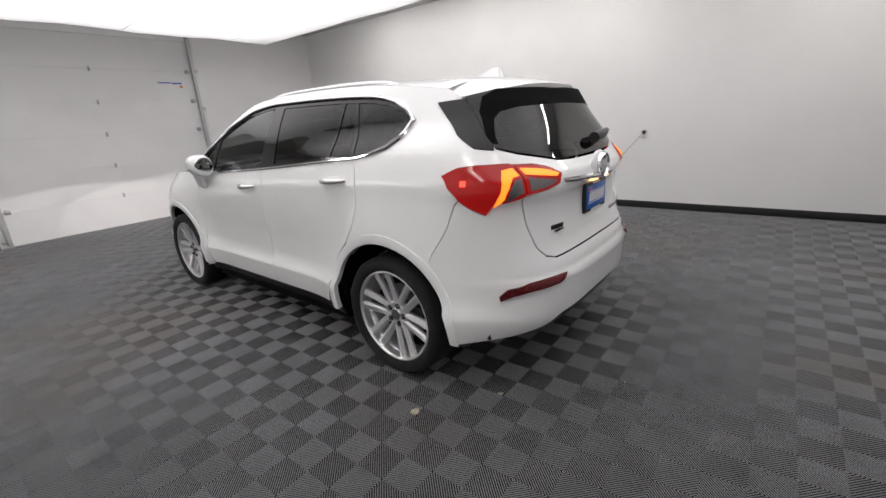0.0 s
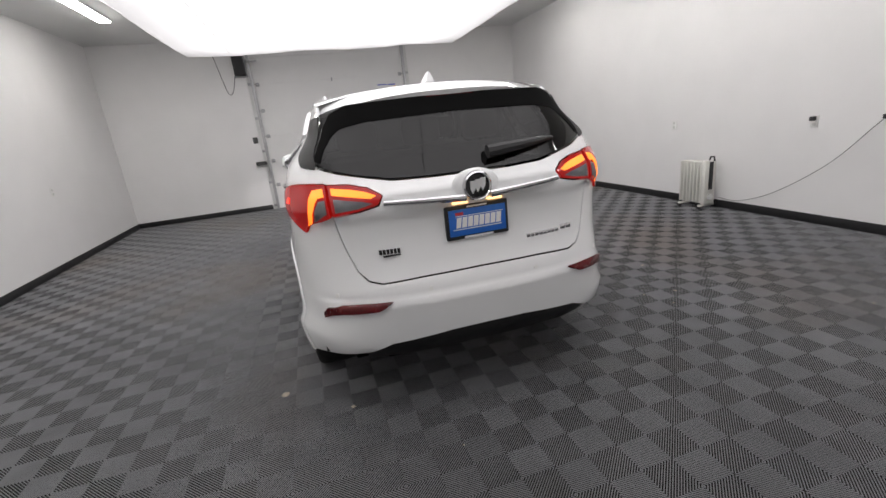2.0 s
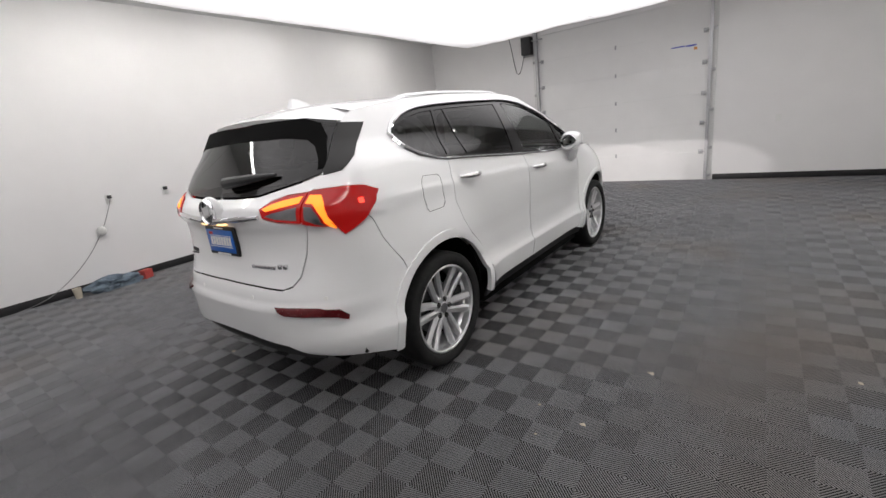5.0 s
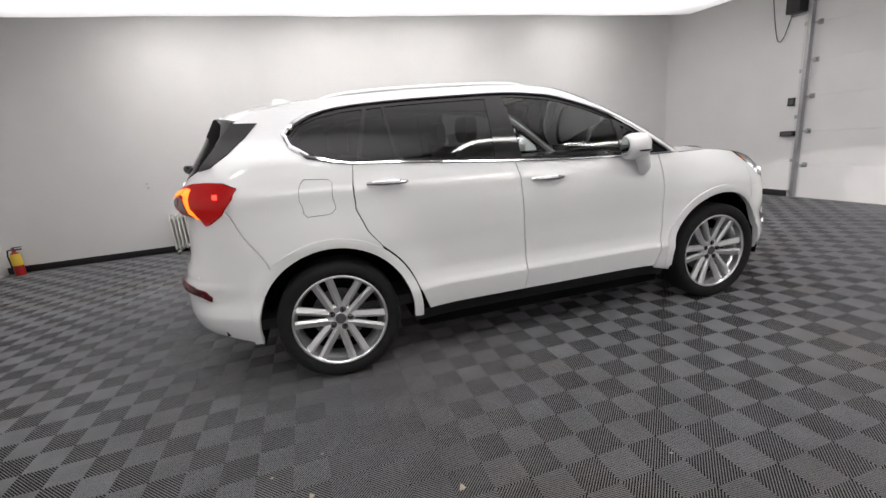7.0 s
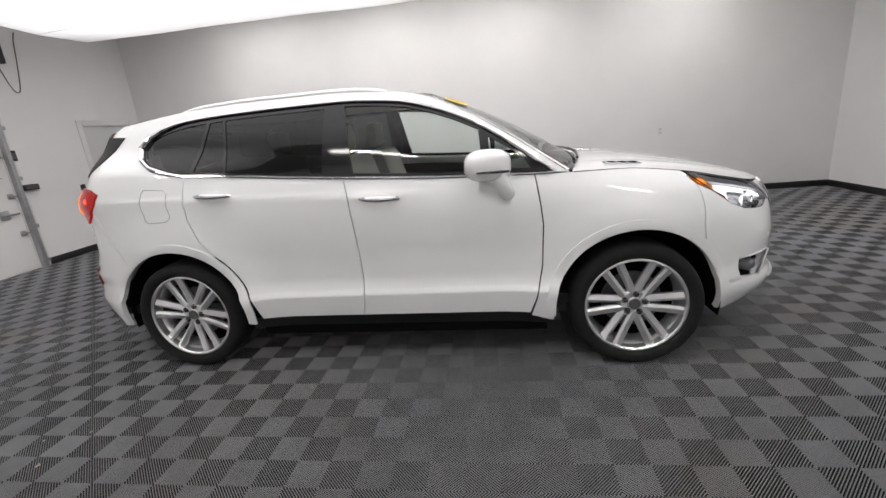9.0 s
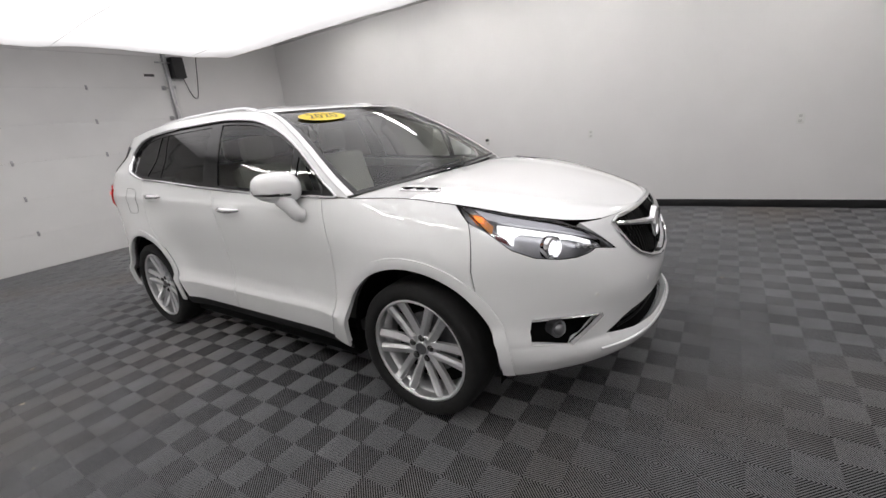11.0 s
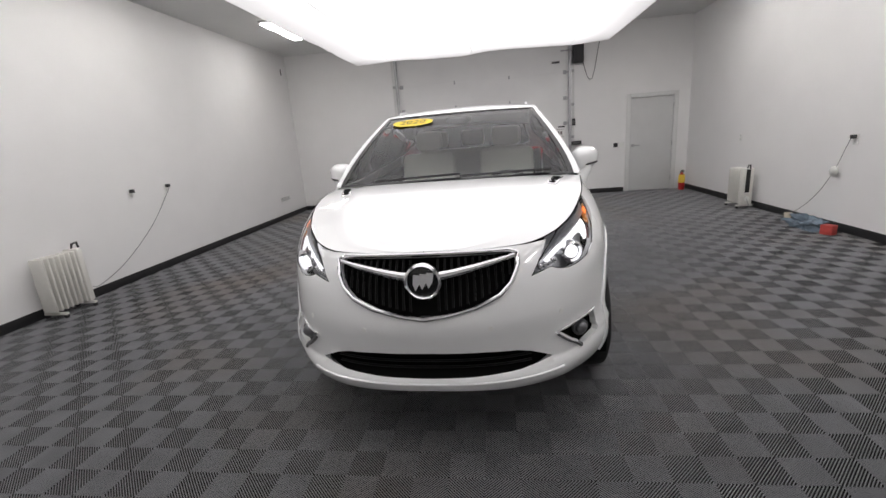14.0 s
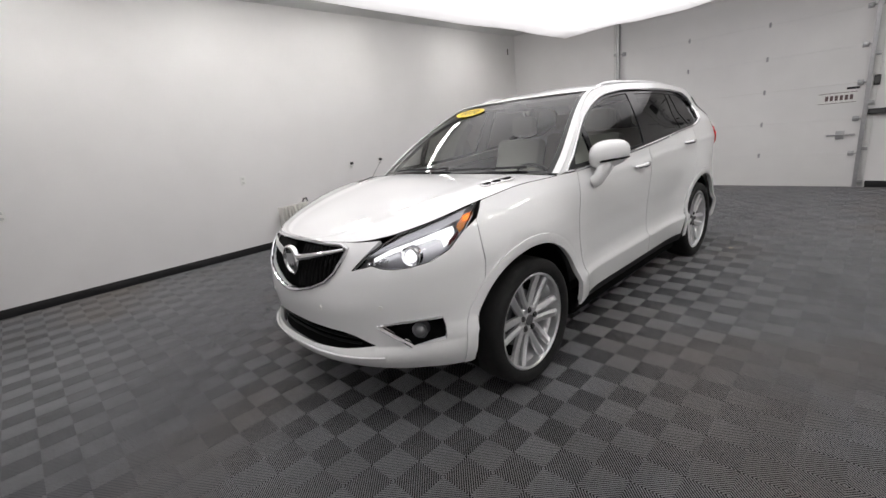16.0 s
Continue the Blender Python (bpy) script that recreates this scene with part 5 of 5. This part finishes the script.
badge(0.45, 0.52, 0.852, 2, 0.024, CHROME)
badge(-0.48, -0.38, 0.88, 6, 0.022, BLACK_INK)
badge(-0.475, -0.37, 0.862, 1, 0.006, BLACK_INK)
# wiper on the rear window
bm = bmesh.new()
wp = [rear(b, z) + normal_at(rear, b, z) * h for b, z, h in ((0.10, 1.258, 0.03), (0.18, 1.262, 0.035), (0.30, 1.272, 0.032), (0.42, 1.283, 0.026), (0.5, 1.29, 0.018))]
add_tube(bm, wp, [0.032, 0.03, 0.024, 0.017, 0.008], 10)
part("rear_wiper", bm, BLACK_PLASTIC, gate, "black rear wiper")

panel("rear_liner", mirrored([(0, 1.17), rb(RX(0.66, 1.2)), rb(S(-1.74, 1.22)), rb(S(-1.74, 0.75)), rb(RX(0.7, 0.7)), (0, 0.7)]), LINER, car, rear, lift=-0.05, rim=0)

# roof, screen, bonnet
roof_mid = ramp((-2.0, 1.595), (-1.74, 1.632), (-1.2, 1.668), (-0.65, 1.68), (-0.14, 1.668), (0.1, 1.64), (0.28, 1.605))
hood_mid = ramp((1.0, 1.145), (1.2, 1.14), (1.4, 1.128), (1.7, 1.088), (1.95, 1.04), (2.1, 1.0), (2.2, 0.965), (2.24, 0.955))


def sheet(name, rows, mat, parent, label="", smooth=60, rim=0.0):
    bm = bmesh.new()
    g = [[bm.verts.new(p) for p in r] for r in rows]
    for a, b in zip(g, g[1:]):
        for k in range(len(a) - 1):
            bm.faces.new((a[k], a[k + 1], b[k + 1], b[k]))
    return part(name, bm, mat, parent, label, smooth)


K = 16
rows = []
for i in range(41):
    y = 0.2 - 1.9 * i / 40
    bow = 0.06 * (1 - i / 40)
    e = right(*S(y, roof_edge(y)))
    row = []
    for j in range(-K, K + 1):
        t = j / K
        yy = y + bow * (1 - t * t)
        zc = roof_mid(yy)
        row.append(Vector((e.x * t, yy, zc + (e.z - zc) * abs(t) ** 2.3)))
    rows.append(row)
roof = sheet("roof", rows, PAINT, car)
# windscreen between the pillars
edge = [(1.015, 1.125), (0.93, 1.185), (0.72, 1.333), (0.5, 1.468), (0.3, 1.566), (0.2, 1.6)]
mid = [(1.17, 1.146), (1.06, 1.204), (0.83, 1.34), (0.6, 1.465), (0.37, 1.57), (0.262, 1.611)]
ez, ey = ramp(*[(i / 5, p[1]) for i, p in enumerate(edge)]), ramp(*[(i / 5, p[0]) for i, p in enumerate(edge)])
mz, my = ramp(*[(i / 5, p[1]) for i, p in enumerate(mid)]), ramp(*[(i / 5, p[0]) for i, p in enumerate(mid)])


def screen_at(t, u):
    """t up the screen, u from -1 to 1 across."""
    e = right(*S(ey(t), ez(t)))
    w = abs(u) ** 2.2
    return Vector((e.x * u, my(t) + (ey(t) - my(t)) * w, mz(t) + (ez(t) - mz(t)) * w))


def screen_sheet(name, t0, t1, u0, u1, mat, lift=0.0, label="", n=16, m=24):
    rs = []
    for i in range(n + 1):
        row = []
        for j in range(m + 1):
            t, u = t0 + (t1 - t0) * i / n, u0 + (u1 - u0) * j / m
            nn = (screen_at(t, u + 0.01) - screen_at(t, u - 0.01)).cross(screen_at(t - 0.01, u) - screen_at(t + 0.01, u)).normalized()
            row.append(screen_at(t, u) + nn * lift)
        rs.append(row)
    return sheet(name, rs, mat, car, label)


screen_sheet("windscreen", 0.0, 0.95, -0.953, 0.953, SCREEN, -0.004, "clear windscreen")
for nm, a in (("lower", (0.0, 0.045, -0.953, 0.953)), ("upper", (0.92, 0.95, -0.953, 0.953)), ("side", (0.045, 0.92, -0.953, -0.915)), ("side", (0.045, 0.92, 0.915, 0.953))):
    screen_sheet("windscreen_border", *a, GLOSS_BLACK, 0.0, "black windscreen border")
for a in ((0.95, 1.0, -1.0, 1.0), (0.0, 0.95, -1.0, -0.955), (0.0, 0.95, 0.955, 1.0)):
    screen_sheet("screen_pillar", *a, PAINT, 0.003)
st = screen_sheet("mirror_base", 0.80, 0.915, -0.09, 0.09, BLACK_PLASTIC, -0.02, "black camera and mirror base")
bm = bmesh.new()
add_ball(bm, screen_at(0.80, 0.0) + Vector((0, -0.10, -0.03)), 1, 16, (0.11, 0.02, 0.035))
part("interior_mirror", bm, BLACK_PLASTIC, car)


def on_screen(t0, u0, px, pz, lift):
    c = screen_at(t0, u0)
    ax = (screen_at(t0, u0 + 0.02) - screen_at(t0, u0 - 0.02)).normalized()
    up = (screen_at(t0 + 0.02, u0) - screen_at(t0 - 0.02, u0)).normalized()
    n = up.cross(ax).normalized()
    return c + ax * px + up * pz + n * lift


bm = bmesh.new()
bm.faces.new([bm.verts.new(on_screen(0.735, 0.56, 0.17 * math.cos(k * math.pi / 20), 0.068 * math.sin(k * math.pi / 20), 0.004)) for k in range(40)])
sticker = part("year_sticker", bm, YELLOW, car, "yellow oval sticker on the windscreen")
txt = bpy.data.curves.new("year_text", "FONT")
txt.body, txt.size, txt.align_x, txt.align_y, txt.space_character = "2020", 0.10, "CENTER", "CENTER", 1.1
tob = new("year_text", txt)
tme = bpy.data.meshes.new_from_object(tob.evaluated_get(bpy.context.evaluated_depsgraph_get()))
bpy.data.objects.remove(tob)
for v in tme.vertices:
    v.co = on_screen(0.735, 0.56, -v.co.x, v.co.y, 0.0065)
tme.materials.clear()
tme.materials.append(BLACK_INK)
part("year_text", tme, BLACK_INK, sticker)
# bonnet
rows = []
for i in range(46):
    q = i / 45
    a = S(1.04, belt(1.04))[0] + (YC + SF - 0.004 - S(1.04, belt(1.04))[0]) * q
    z = 1.0
    for _ in range(8):
        z = belt(skin(a, z).y)
    e = skin(a, z)
    row = []
    for j in range(-K, K + 1):
        t = j / K
        zc = max(hood_mid(e.y), e.z)
        bow = 0.1 * (1 - q) ** 6 * (1 - t * t)
        crown = 0.006 * math.exp(-((abs(t) - 0.72) / 0.07) ** 2) * smooth01((1 - q) * 4) * smooth01(q * 8)
        row.append(Vector((e.x * t * 0.994, e.y + bow, e.z + (zc - e.z) * (1 - abs(t) ** 2.6) + crown)))
    rows.append(row)
bonnet = sheet("bonnet", rows, PAINT, car, "white bonnet")
for q, o in ((-1, 0.004), (0, -0.004)):
    bm = bmesh.new()
    add_tube(bm, [r[q] + Vector((o, 0, -0.002)) for r in rows[:34]], 0.003, 5)
    part("bonnet_joint", bm, LINER, bonnet)
for s in (1, -1):
    c = min((p for r in rows for p in r), key=lambda p: abs(p.x - s * 0.645) + abs(p.y - 1.325)) + Vector((0, 0, 0.003))
    bm = bmesh.new()
    add_box(bm, -0.03, -0.105, -0.006, 0.03, 0.105, 0.004, 0.003)
    bmesh.ops.transform(bm, matrix=Matrix.Translation(c) @ Euler((radians(-5), radians(6 * s), radians(18 * s))).to_matrix().to_4x4(), verts=bm.verts)
    vent = part("bonnet_vent", bm, CHROME, bonnet, "chrome bonnet vent with three slots")
    for k in (-1, 0, 1):
        bm = bmesh.new()
        add_ball(bm, (0, k * 0.064, 0.005), 1, 10, (0.022, 0.026, 0.004))
        bmesh.ops.transform(bm, matrix=Matrix.Translation(c) @ Euler((radians(-5), radians(6 * s), radians(18 * s))).to_matrix().to_4x4(), verts=bm.verts)
        part("vent_slot", bm, LINER, vent)
# cowl and wipers
rs = []
for j in range(-K, K + 1):
    p = screen_at(0.0, j / K * 0.985)
    rs.append([p + Vector((0, 0.012, -0.004)), p + Vector((0, -0.06, -0.03))])
sheet("cowl", rs, MATT_BLACK, car, "black cowl below the windscreen")
for u0, u1 in ((0.62, -0.08), (-0.08, -0.78)):
    bm = bmesh.new()
    add_tube(bm, [screen_at(0.03 + 0.05 * k / 8, u0 + (u1 - u0) * k / 8) + Vector((0, 0.014, 0.014)) for k in range(9)], 0.008, 6)
    part("wiper", bm, BLACK_PLASTIC, car, "black windscreen wiper")
# spoiler
rows = []
for k in range(7):
    row = []
    for j in range(-12, 13):
        t = j / 12
        e = right(*S(-1.60, roof_edge(-1.60)))
        x = e.x * t
        tip = Vector((0.66 * t, -1.965 + 0.26 * abs(t) ** 2.6, 1.578 - 0.066 * abs(t) ** 2.6))
        zr = roof_mid(-1.60) + (e.z - roof_mid(-1.60)) * abs(t) ** 2.3
        root = Vector((x, -1.60, zr + 0.003))
        u = k / 5
        if k < 6:
            p = root.lerp(tip, u)
            p.z += 0.012 * math.sin(math.pi * u) * (1 - abs(t) ** 6)
        else:
            p = tip + Vector((0, 0.012, -0.022)) * (1 - 0.6 * abs(t) ** 4)
        row.append(p)
    rows.append(row)
spoiler = sheet("spoiler", rows, PAINT, gate, smooth=40)
rows2 = [rows[6], [p + Vector((0, 0.15 * (1 - abs(j / 12 - 1) ** 4) + 0.01, -0.012)) for j, p in enumerate(rows[6])]]
sheet("spoiler_underside", rows2, LINER, gate, "black underside of the spoiler")
part("brake_light", boxes((-0.12, -1.955, 1.545, 0.12, -1.945, 1.556)), RED_DARK, gate)
for fn in (right, left):
    blade = [(-2.03, 1.275), (-2.02, 1.298), (-1.96, 1.351), (-1.88, 1.426), (-1.815, 1.492), (-1.80, 1.512), (-1.66, 1.503), (-1.73, 1.43), (-1.83, 1.35), (-1.95, 1.288)]
    panel("spoiler_blade", sp(blade), MATT_BLACK, car, fn, lift=0.005, gap=0, rim=0.008, step=0.03, label="black spoiler side blade")
# shark fin and rails
bm = bmesh.new()
prof = [(-1.62, 0.0), (-1.60, 0.062), (-1.565, 0.066), (-1.50, 0.035), (-1.42, 0.0)]
base = roof_mid(-1.52) - 0.006
lo = [bm.verts.new((s * 0.026 * (1 - h / 0.075), y, base + h)) for s in (1,) for y, h in prof]
hi = [bm.verts.new((-0.026 * (1 - h / 0.075), y, base + h)) for y, h in prof]
bm.faces.new(lo)
bm.faces.new(hi[::-1])
for i in range(5):
    bm.faces.new((lo[i], hi[i], hi[(i + 1) % 5], lo[(i + 1) % 5]))
bmesh.ops.bevel(bm, geom=bm.edges[:], offset=0.006, segments=2, affect="EDGES")
part("antenna_fin", bm, PAINT, roof, "white shark-fin antenna")
for s in (1, -1):
    bm = bmesh.new()
    pts = []
    for k in range(25):
        y = -1.30 + 1.32 * k / 24
        e = right(*S(y, roof_edge(y)))
        u = k / 24
        pts.append((s * (e.x - 0.07), y, e.z + 0.002 + 0.016 * min(1, min(u, 1 - u) / 0.09) ** 0.7))
    add_tube(bm, pts, 0.0095, 8)
    part("roof_rail", bm, ALLOY, roof, "satin silver roof rail")


# ---- car: wheels ----
def wheel_parts(s):
    """A wheel whose outer face looks along s * x; built round its own centre."""
    root = new("wheel")
    flip = Matrix.Diagonal((s, 1, 1, 1))
    bm = bmesh.new()
    prof = [(0.262, -0.105), (0.275, -0.118), (0.30, -0.122), (0.338, -0.112), (0.352, -0.095), (0.3575, -0.05), (0.3575, 0.05), (0.352, 0.095), (0.340, 0.111), (0.322, 0.118), (0.300, 0.117), (0.282, 0.108), (0.272, 0.094)]
    add_lathe(bm, prof, 72, flip)
    part("tyre", bm, TYRE, root, "black tyre")
    bm = bmesh.new()
    add_lathe(bm, [(0.257, 0.05), (0.259, 0.094), (0.267, 0.101), (0.275, 0.099), (0.277, 0.092), (0.268, 0.08), (0.262, -0.1), (0.24, -0.1), (0.238, 0.02), (0.257, 0.05)], 72, flip)
    rim = part("rim", bm, ALLOY, root, "bright alloy rim")
    bm = bmesh.new()
    add_lathe(bm, [(0.245, -0.04), (0.0005, -0.04)], 40, flip)
    part("wheel_back", bm, LINER, rim)
    bm = bmesh.new()
    add_lathe(bm, [(0.165, -0.025), (0.165, -0.012), (0.09, -0.012), (0.085, 0.0), (0.0005, 0.0)], 40, flip)
    part("brake_disc", bm, DARK_ALLOY, rim, "steel brake disc")
    # six pairs of tapered spokes
    for k in range(6):
        for d in (-1, 1):
            ang = radians(90 + 60 * k)
            bm = bmesh.new()
            sections = []
            for i in range(7):
                u = i / 6
                r = 0.045 + (0.264 - 0.045) * u
                off = d * (0.024 + 0.021 * u)
                w = 0.021 + 0.002 * u
                xo = 0.062 + 0.022 * u ** 2
                sections.append([(xo - 0.022, r, off - w), (xo - 0.003, r, off - w), (xo + 0.004, r, off - d * w * 0.3), (xo - 0.006, r, off + w), (xo - 0.022, r, off + w)])
            rot = Euler((ang - radians(90), 0, 0)).to_matrix().to_4x4()
            g = [[bm.verts.new(flip @ rot @ Vector((x, o, r))) for x, r, o in sec] for sec in sections]
            for a, b in zip(g, g[1:]):
                for i in range(5):
                    bm.faces.new((a[i], a[(i + 1) % 5], b[(i + 1) % 5], b[i]))
            bm.faces.new(g[0])
            bm.faces.new(g[-1])
            part("spoke", bm, ALLOY, rim, smooth=12)
    bm = bmesh.new()
    add_lathe(bm, [(0.088, 0.03), (0.084, 0.056), (0.072, 0.064), (0.04, 0.062), (0.036, 0.066), (0.0005, 0.068)], 40, flip)
    part("hub", bm, ALLOY, rim)
    bm = bmesh.new()
    add_lathe(bm, [(0.031, 0.066), (0.03, 0.071), (0.0005, 0.072)], 28, flip)
    part("centre_cap", bm, DARK_ALLOY, rim)
    for k in range(5):
        ang = radians(-90 + 72 * k)
        y, z = 0.057 * math.cos(ang), 0.057 * math.sin(ang)
        bm = bmesh.new()
        add_cyl(bm, (s * 0.055, y, z), (s * 0.074, y, z), 0.0125, 0.010, 6)
        part("wheel_nut", bm, DARK_METAL, rim)
        bm = bmesh.new()
        add_lathe(bm, [(0.0125, 0.0655), (0.0165, 0.067), (0.0175, 0.06)], 16, flip @ Matrix.Translation((0, y, z)))
        part("nut_seat", bm, LINER, rim)
    return root


wr_ = wheel_parts(1)
wr_.parent = car
wl_ = wheel_parts(-1)
wl_.parent = car
for src, s in ((wr_, 1), (wl_, -1)):
    for cy, turn in ((RA, 18), (FA, 30)):
        if cy == RA:
            w = src
        else:
            w = copy_thing(src, Matrix())
        w.matrix_basis = pose(s * 0.768, cy, 0.3575, turn * s, 0, 0)
    for cy in (RA, FA):
        bm = bmesh.new()
        rings = []
        for p in arch(cy, 0.445, -12, 192, 30):
            rings.append([bm.verts.new((s * x, p[0], p[1])) for x in (0.5, 0.835)])
        for a, b in zip(rings, rings[1:]):
            bm.faces.new((a[0], a[1], b[1], b[0]))
        vs = [r[0] for r in rings]
        bm.faces.new(vs)
        part("wheel_well", bm, LINER, car)
part("underbody", boxes((-0.82, -0.9, 0.2, 0.82, 0.9, 0.34), (-0.5, -2.07, 0.28, 0.5, 2.05, 0.4), (-0.6, 1.84, 0.3, 0.6, 2.0, 0.36), (-0.66, -2.04, 0.3, 0.66, -1.85, 0.38), bevel=0.01), LINER, car)

# ---- car: cabin ----
part("cabin_floor", boxes((-0.8, -2.0, 0.36, 0.8, 1.1, 0.42)), MATT_BLACK, car)
bm = bmesh.new()
add_box(bm, -0.76, 0.72, 0.75, 0.76, 1.02, 1.08, 0.05)
add_box(bm, -0.28, 0.62, 0.7, 0.3, 0.8, 1.07, 0.03)
part("dashboard", bm, DASH, car, "dark dashboard")
bm = bmesh.new()
add_box(bm, -0.13, -0.55, 0.42, 0.13, 0.7, 0.72, 0.03)
part("centre_console", bm, DASH, car)
bm = bmesh.new()
c, ax = Vector((-0.37, 0.55, 0.98)), Vector((0, -0.85, 0.5)).normalized()
a = Vector((1, 0, 0))
b = ax.cross(a)
add_tube(bm, [c + 0.18 * (math.cos(k * math.pi / 16) * a + math.sin(k * math.pi / 16) * b) for k in range(33)], 0.015, 8)
for q in (0, math.pi, -math.pi / 2):
    add_tube(bm, [c, c + 0.17 * (math.cos(q) * a + math.sin(q) * b)], 0.018, 6)
part("steering_wheel", bm, BLACK_PLASTIC, car, "black steering wheel")
part("headliner", boxes((-0.56, -1.6, 1.57, 0.56, 0.12, 1.59)), LEATHER, car)


def seat(x, y, wide=0.25):
    root = new("seat")
    root.parent = car
    bm = bmesh.new()
    add_box(bm, x - wide, y - 0.25, 0.55, x + wide, y + 0.27, 0.74, 0.05)
    part("cushion", bm, LEATHER, root)
    bm = bmesh.new()
    add_box(bm, x - wide, -0.07, 0.0, x + wide, 0.07, 0.62, 0.05)
    bmesh.ops.transform(bm, matrix=Matrix.Translation((0, y - 0.25, 0.68)) @ Euler((radians(17), 0, 0)).to_matrix().to_4x4(), verts=bm.verts)
    part("backrest", bm, LEATHER, root)
    for hx in ([x] if wide < 0.4 else [x - 0.42, x, x + 0.42]):
        bm = bmesh.new()
        add_box(bm, hx - 0.13, y - 0.52, 1.30, hx + 0.13, y - 0.42, 1.48, 0.045)
        part("headrest", bm, LEATHER, root)


seat(-0.37, 0.12)
seat(0.37, 0.12)
seat(0.0, -0.75, 0.62)

# ---- floor tiles laid ----
tv, tf, tm = tile_arrays()
tile_mesh = bpy.data.meshes.new("tile")
tile_mesh.from_pydata(tv, [], tf)
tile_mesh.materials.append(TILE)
tile_mesh.materials.append(TILE_SHADE)
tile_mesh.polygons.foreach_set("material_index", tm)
# the slab below wears the same painted slot shade
floor = tagged(part("floor", boxes((WEST - T, SOUTH - T, -0.12, EAST + T, NORTH + T, -0.0135)), TILE_SHADE, smooth=0), "dark grey ribbed interlocking plastic floor tiles in a checker", "floor", kind="structure")
rest = []
for i in range(-21, 10):
    for j in range(-22, 19):
        x, y = GX + i * 2 * SQ, GY + j * 2 * SQ
        cx, cy = x + SQ, y + SQ
        if x + 2 * SQ < WEST or x > EAST or y + 2 * SQ < SOUTH or y > NORTH:
            continue
        near = (1.0 < abs(cx) < 2.4 and abs(cy) < 3.35) or (abs(cx) <= 1.0 and 2.2 < abs(cy) < 3.35)
        if near:
            ob = part("tile", tile_mesh, None, floor)
            ob.location = (x, y, 0)
        else:
            rest.append((x, y))
va = np.array(tv)
loops = np.concatenate([np.array(f) for f in tf])
sizes = np.array([len(f) for f in tf])
allv = np.concatenate([va + (x, y, 0) for x, y in rest])
n = len(va)
me = bpy.data.meshes.new("tiles_far")
me.vertices.add(len(allv))
me.vertices.foreach_set("co", allv.ravel())
al = np.concatenate([loops + k * n for k in range(len(rest))])
me.loops.add(len(al))
me.loops.foreach_set("vertex_index", al)
ls = np.tile(sizes, len(rest))
me.polygons.add(len(ls))
me.polygons.foreach_set("loop_start", np.concatenate([[0], np.cumsum(ls)[:-1]]))
me.polygons.foreach_set("material_index", np.tile(np.array(tm), len(rest)))
me.polygons.foreach_set("use_smooth", np.zeros(len(ls), dtype=bool))
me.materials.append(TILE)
me.materials.append(TILE_SHADE)
me.update(calc_edges=True)
me.validate()
far = part("floor_tiles", me, None, floor)
tagged(far, kind="stuff")
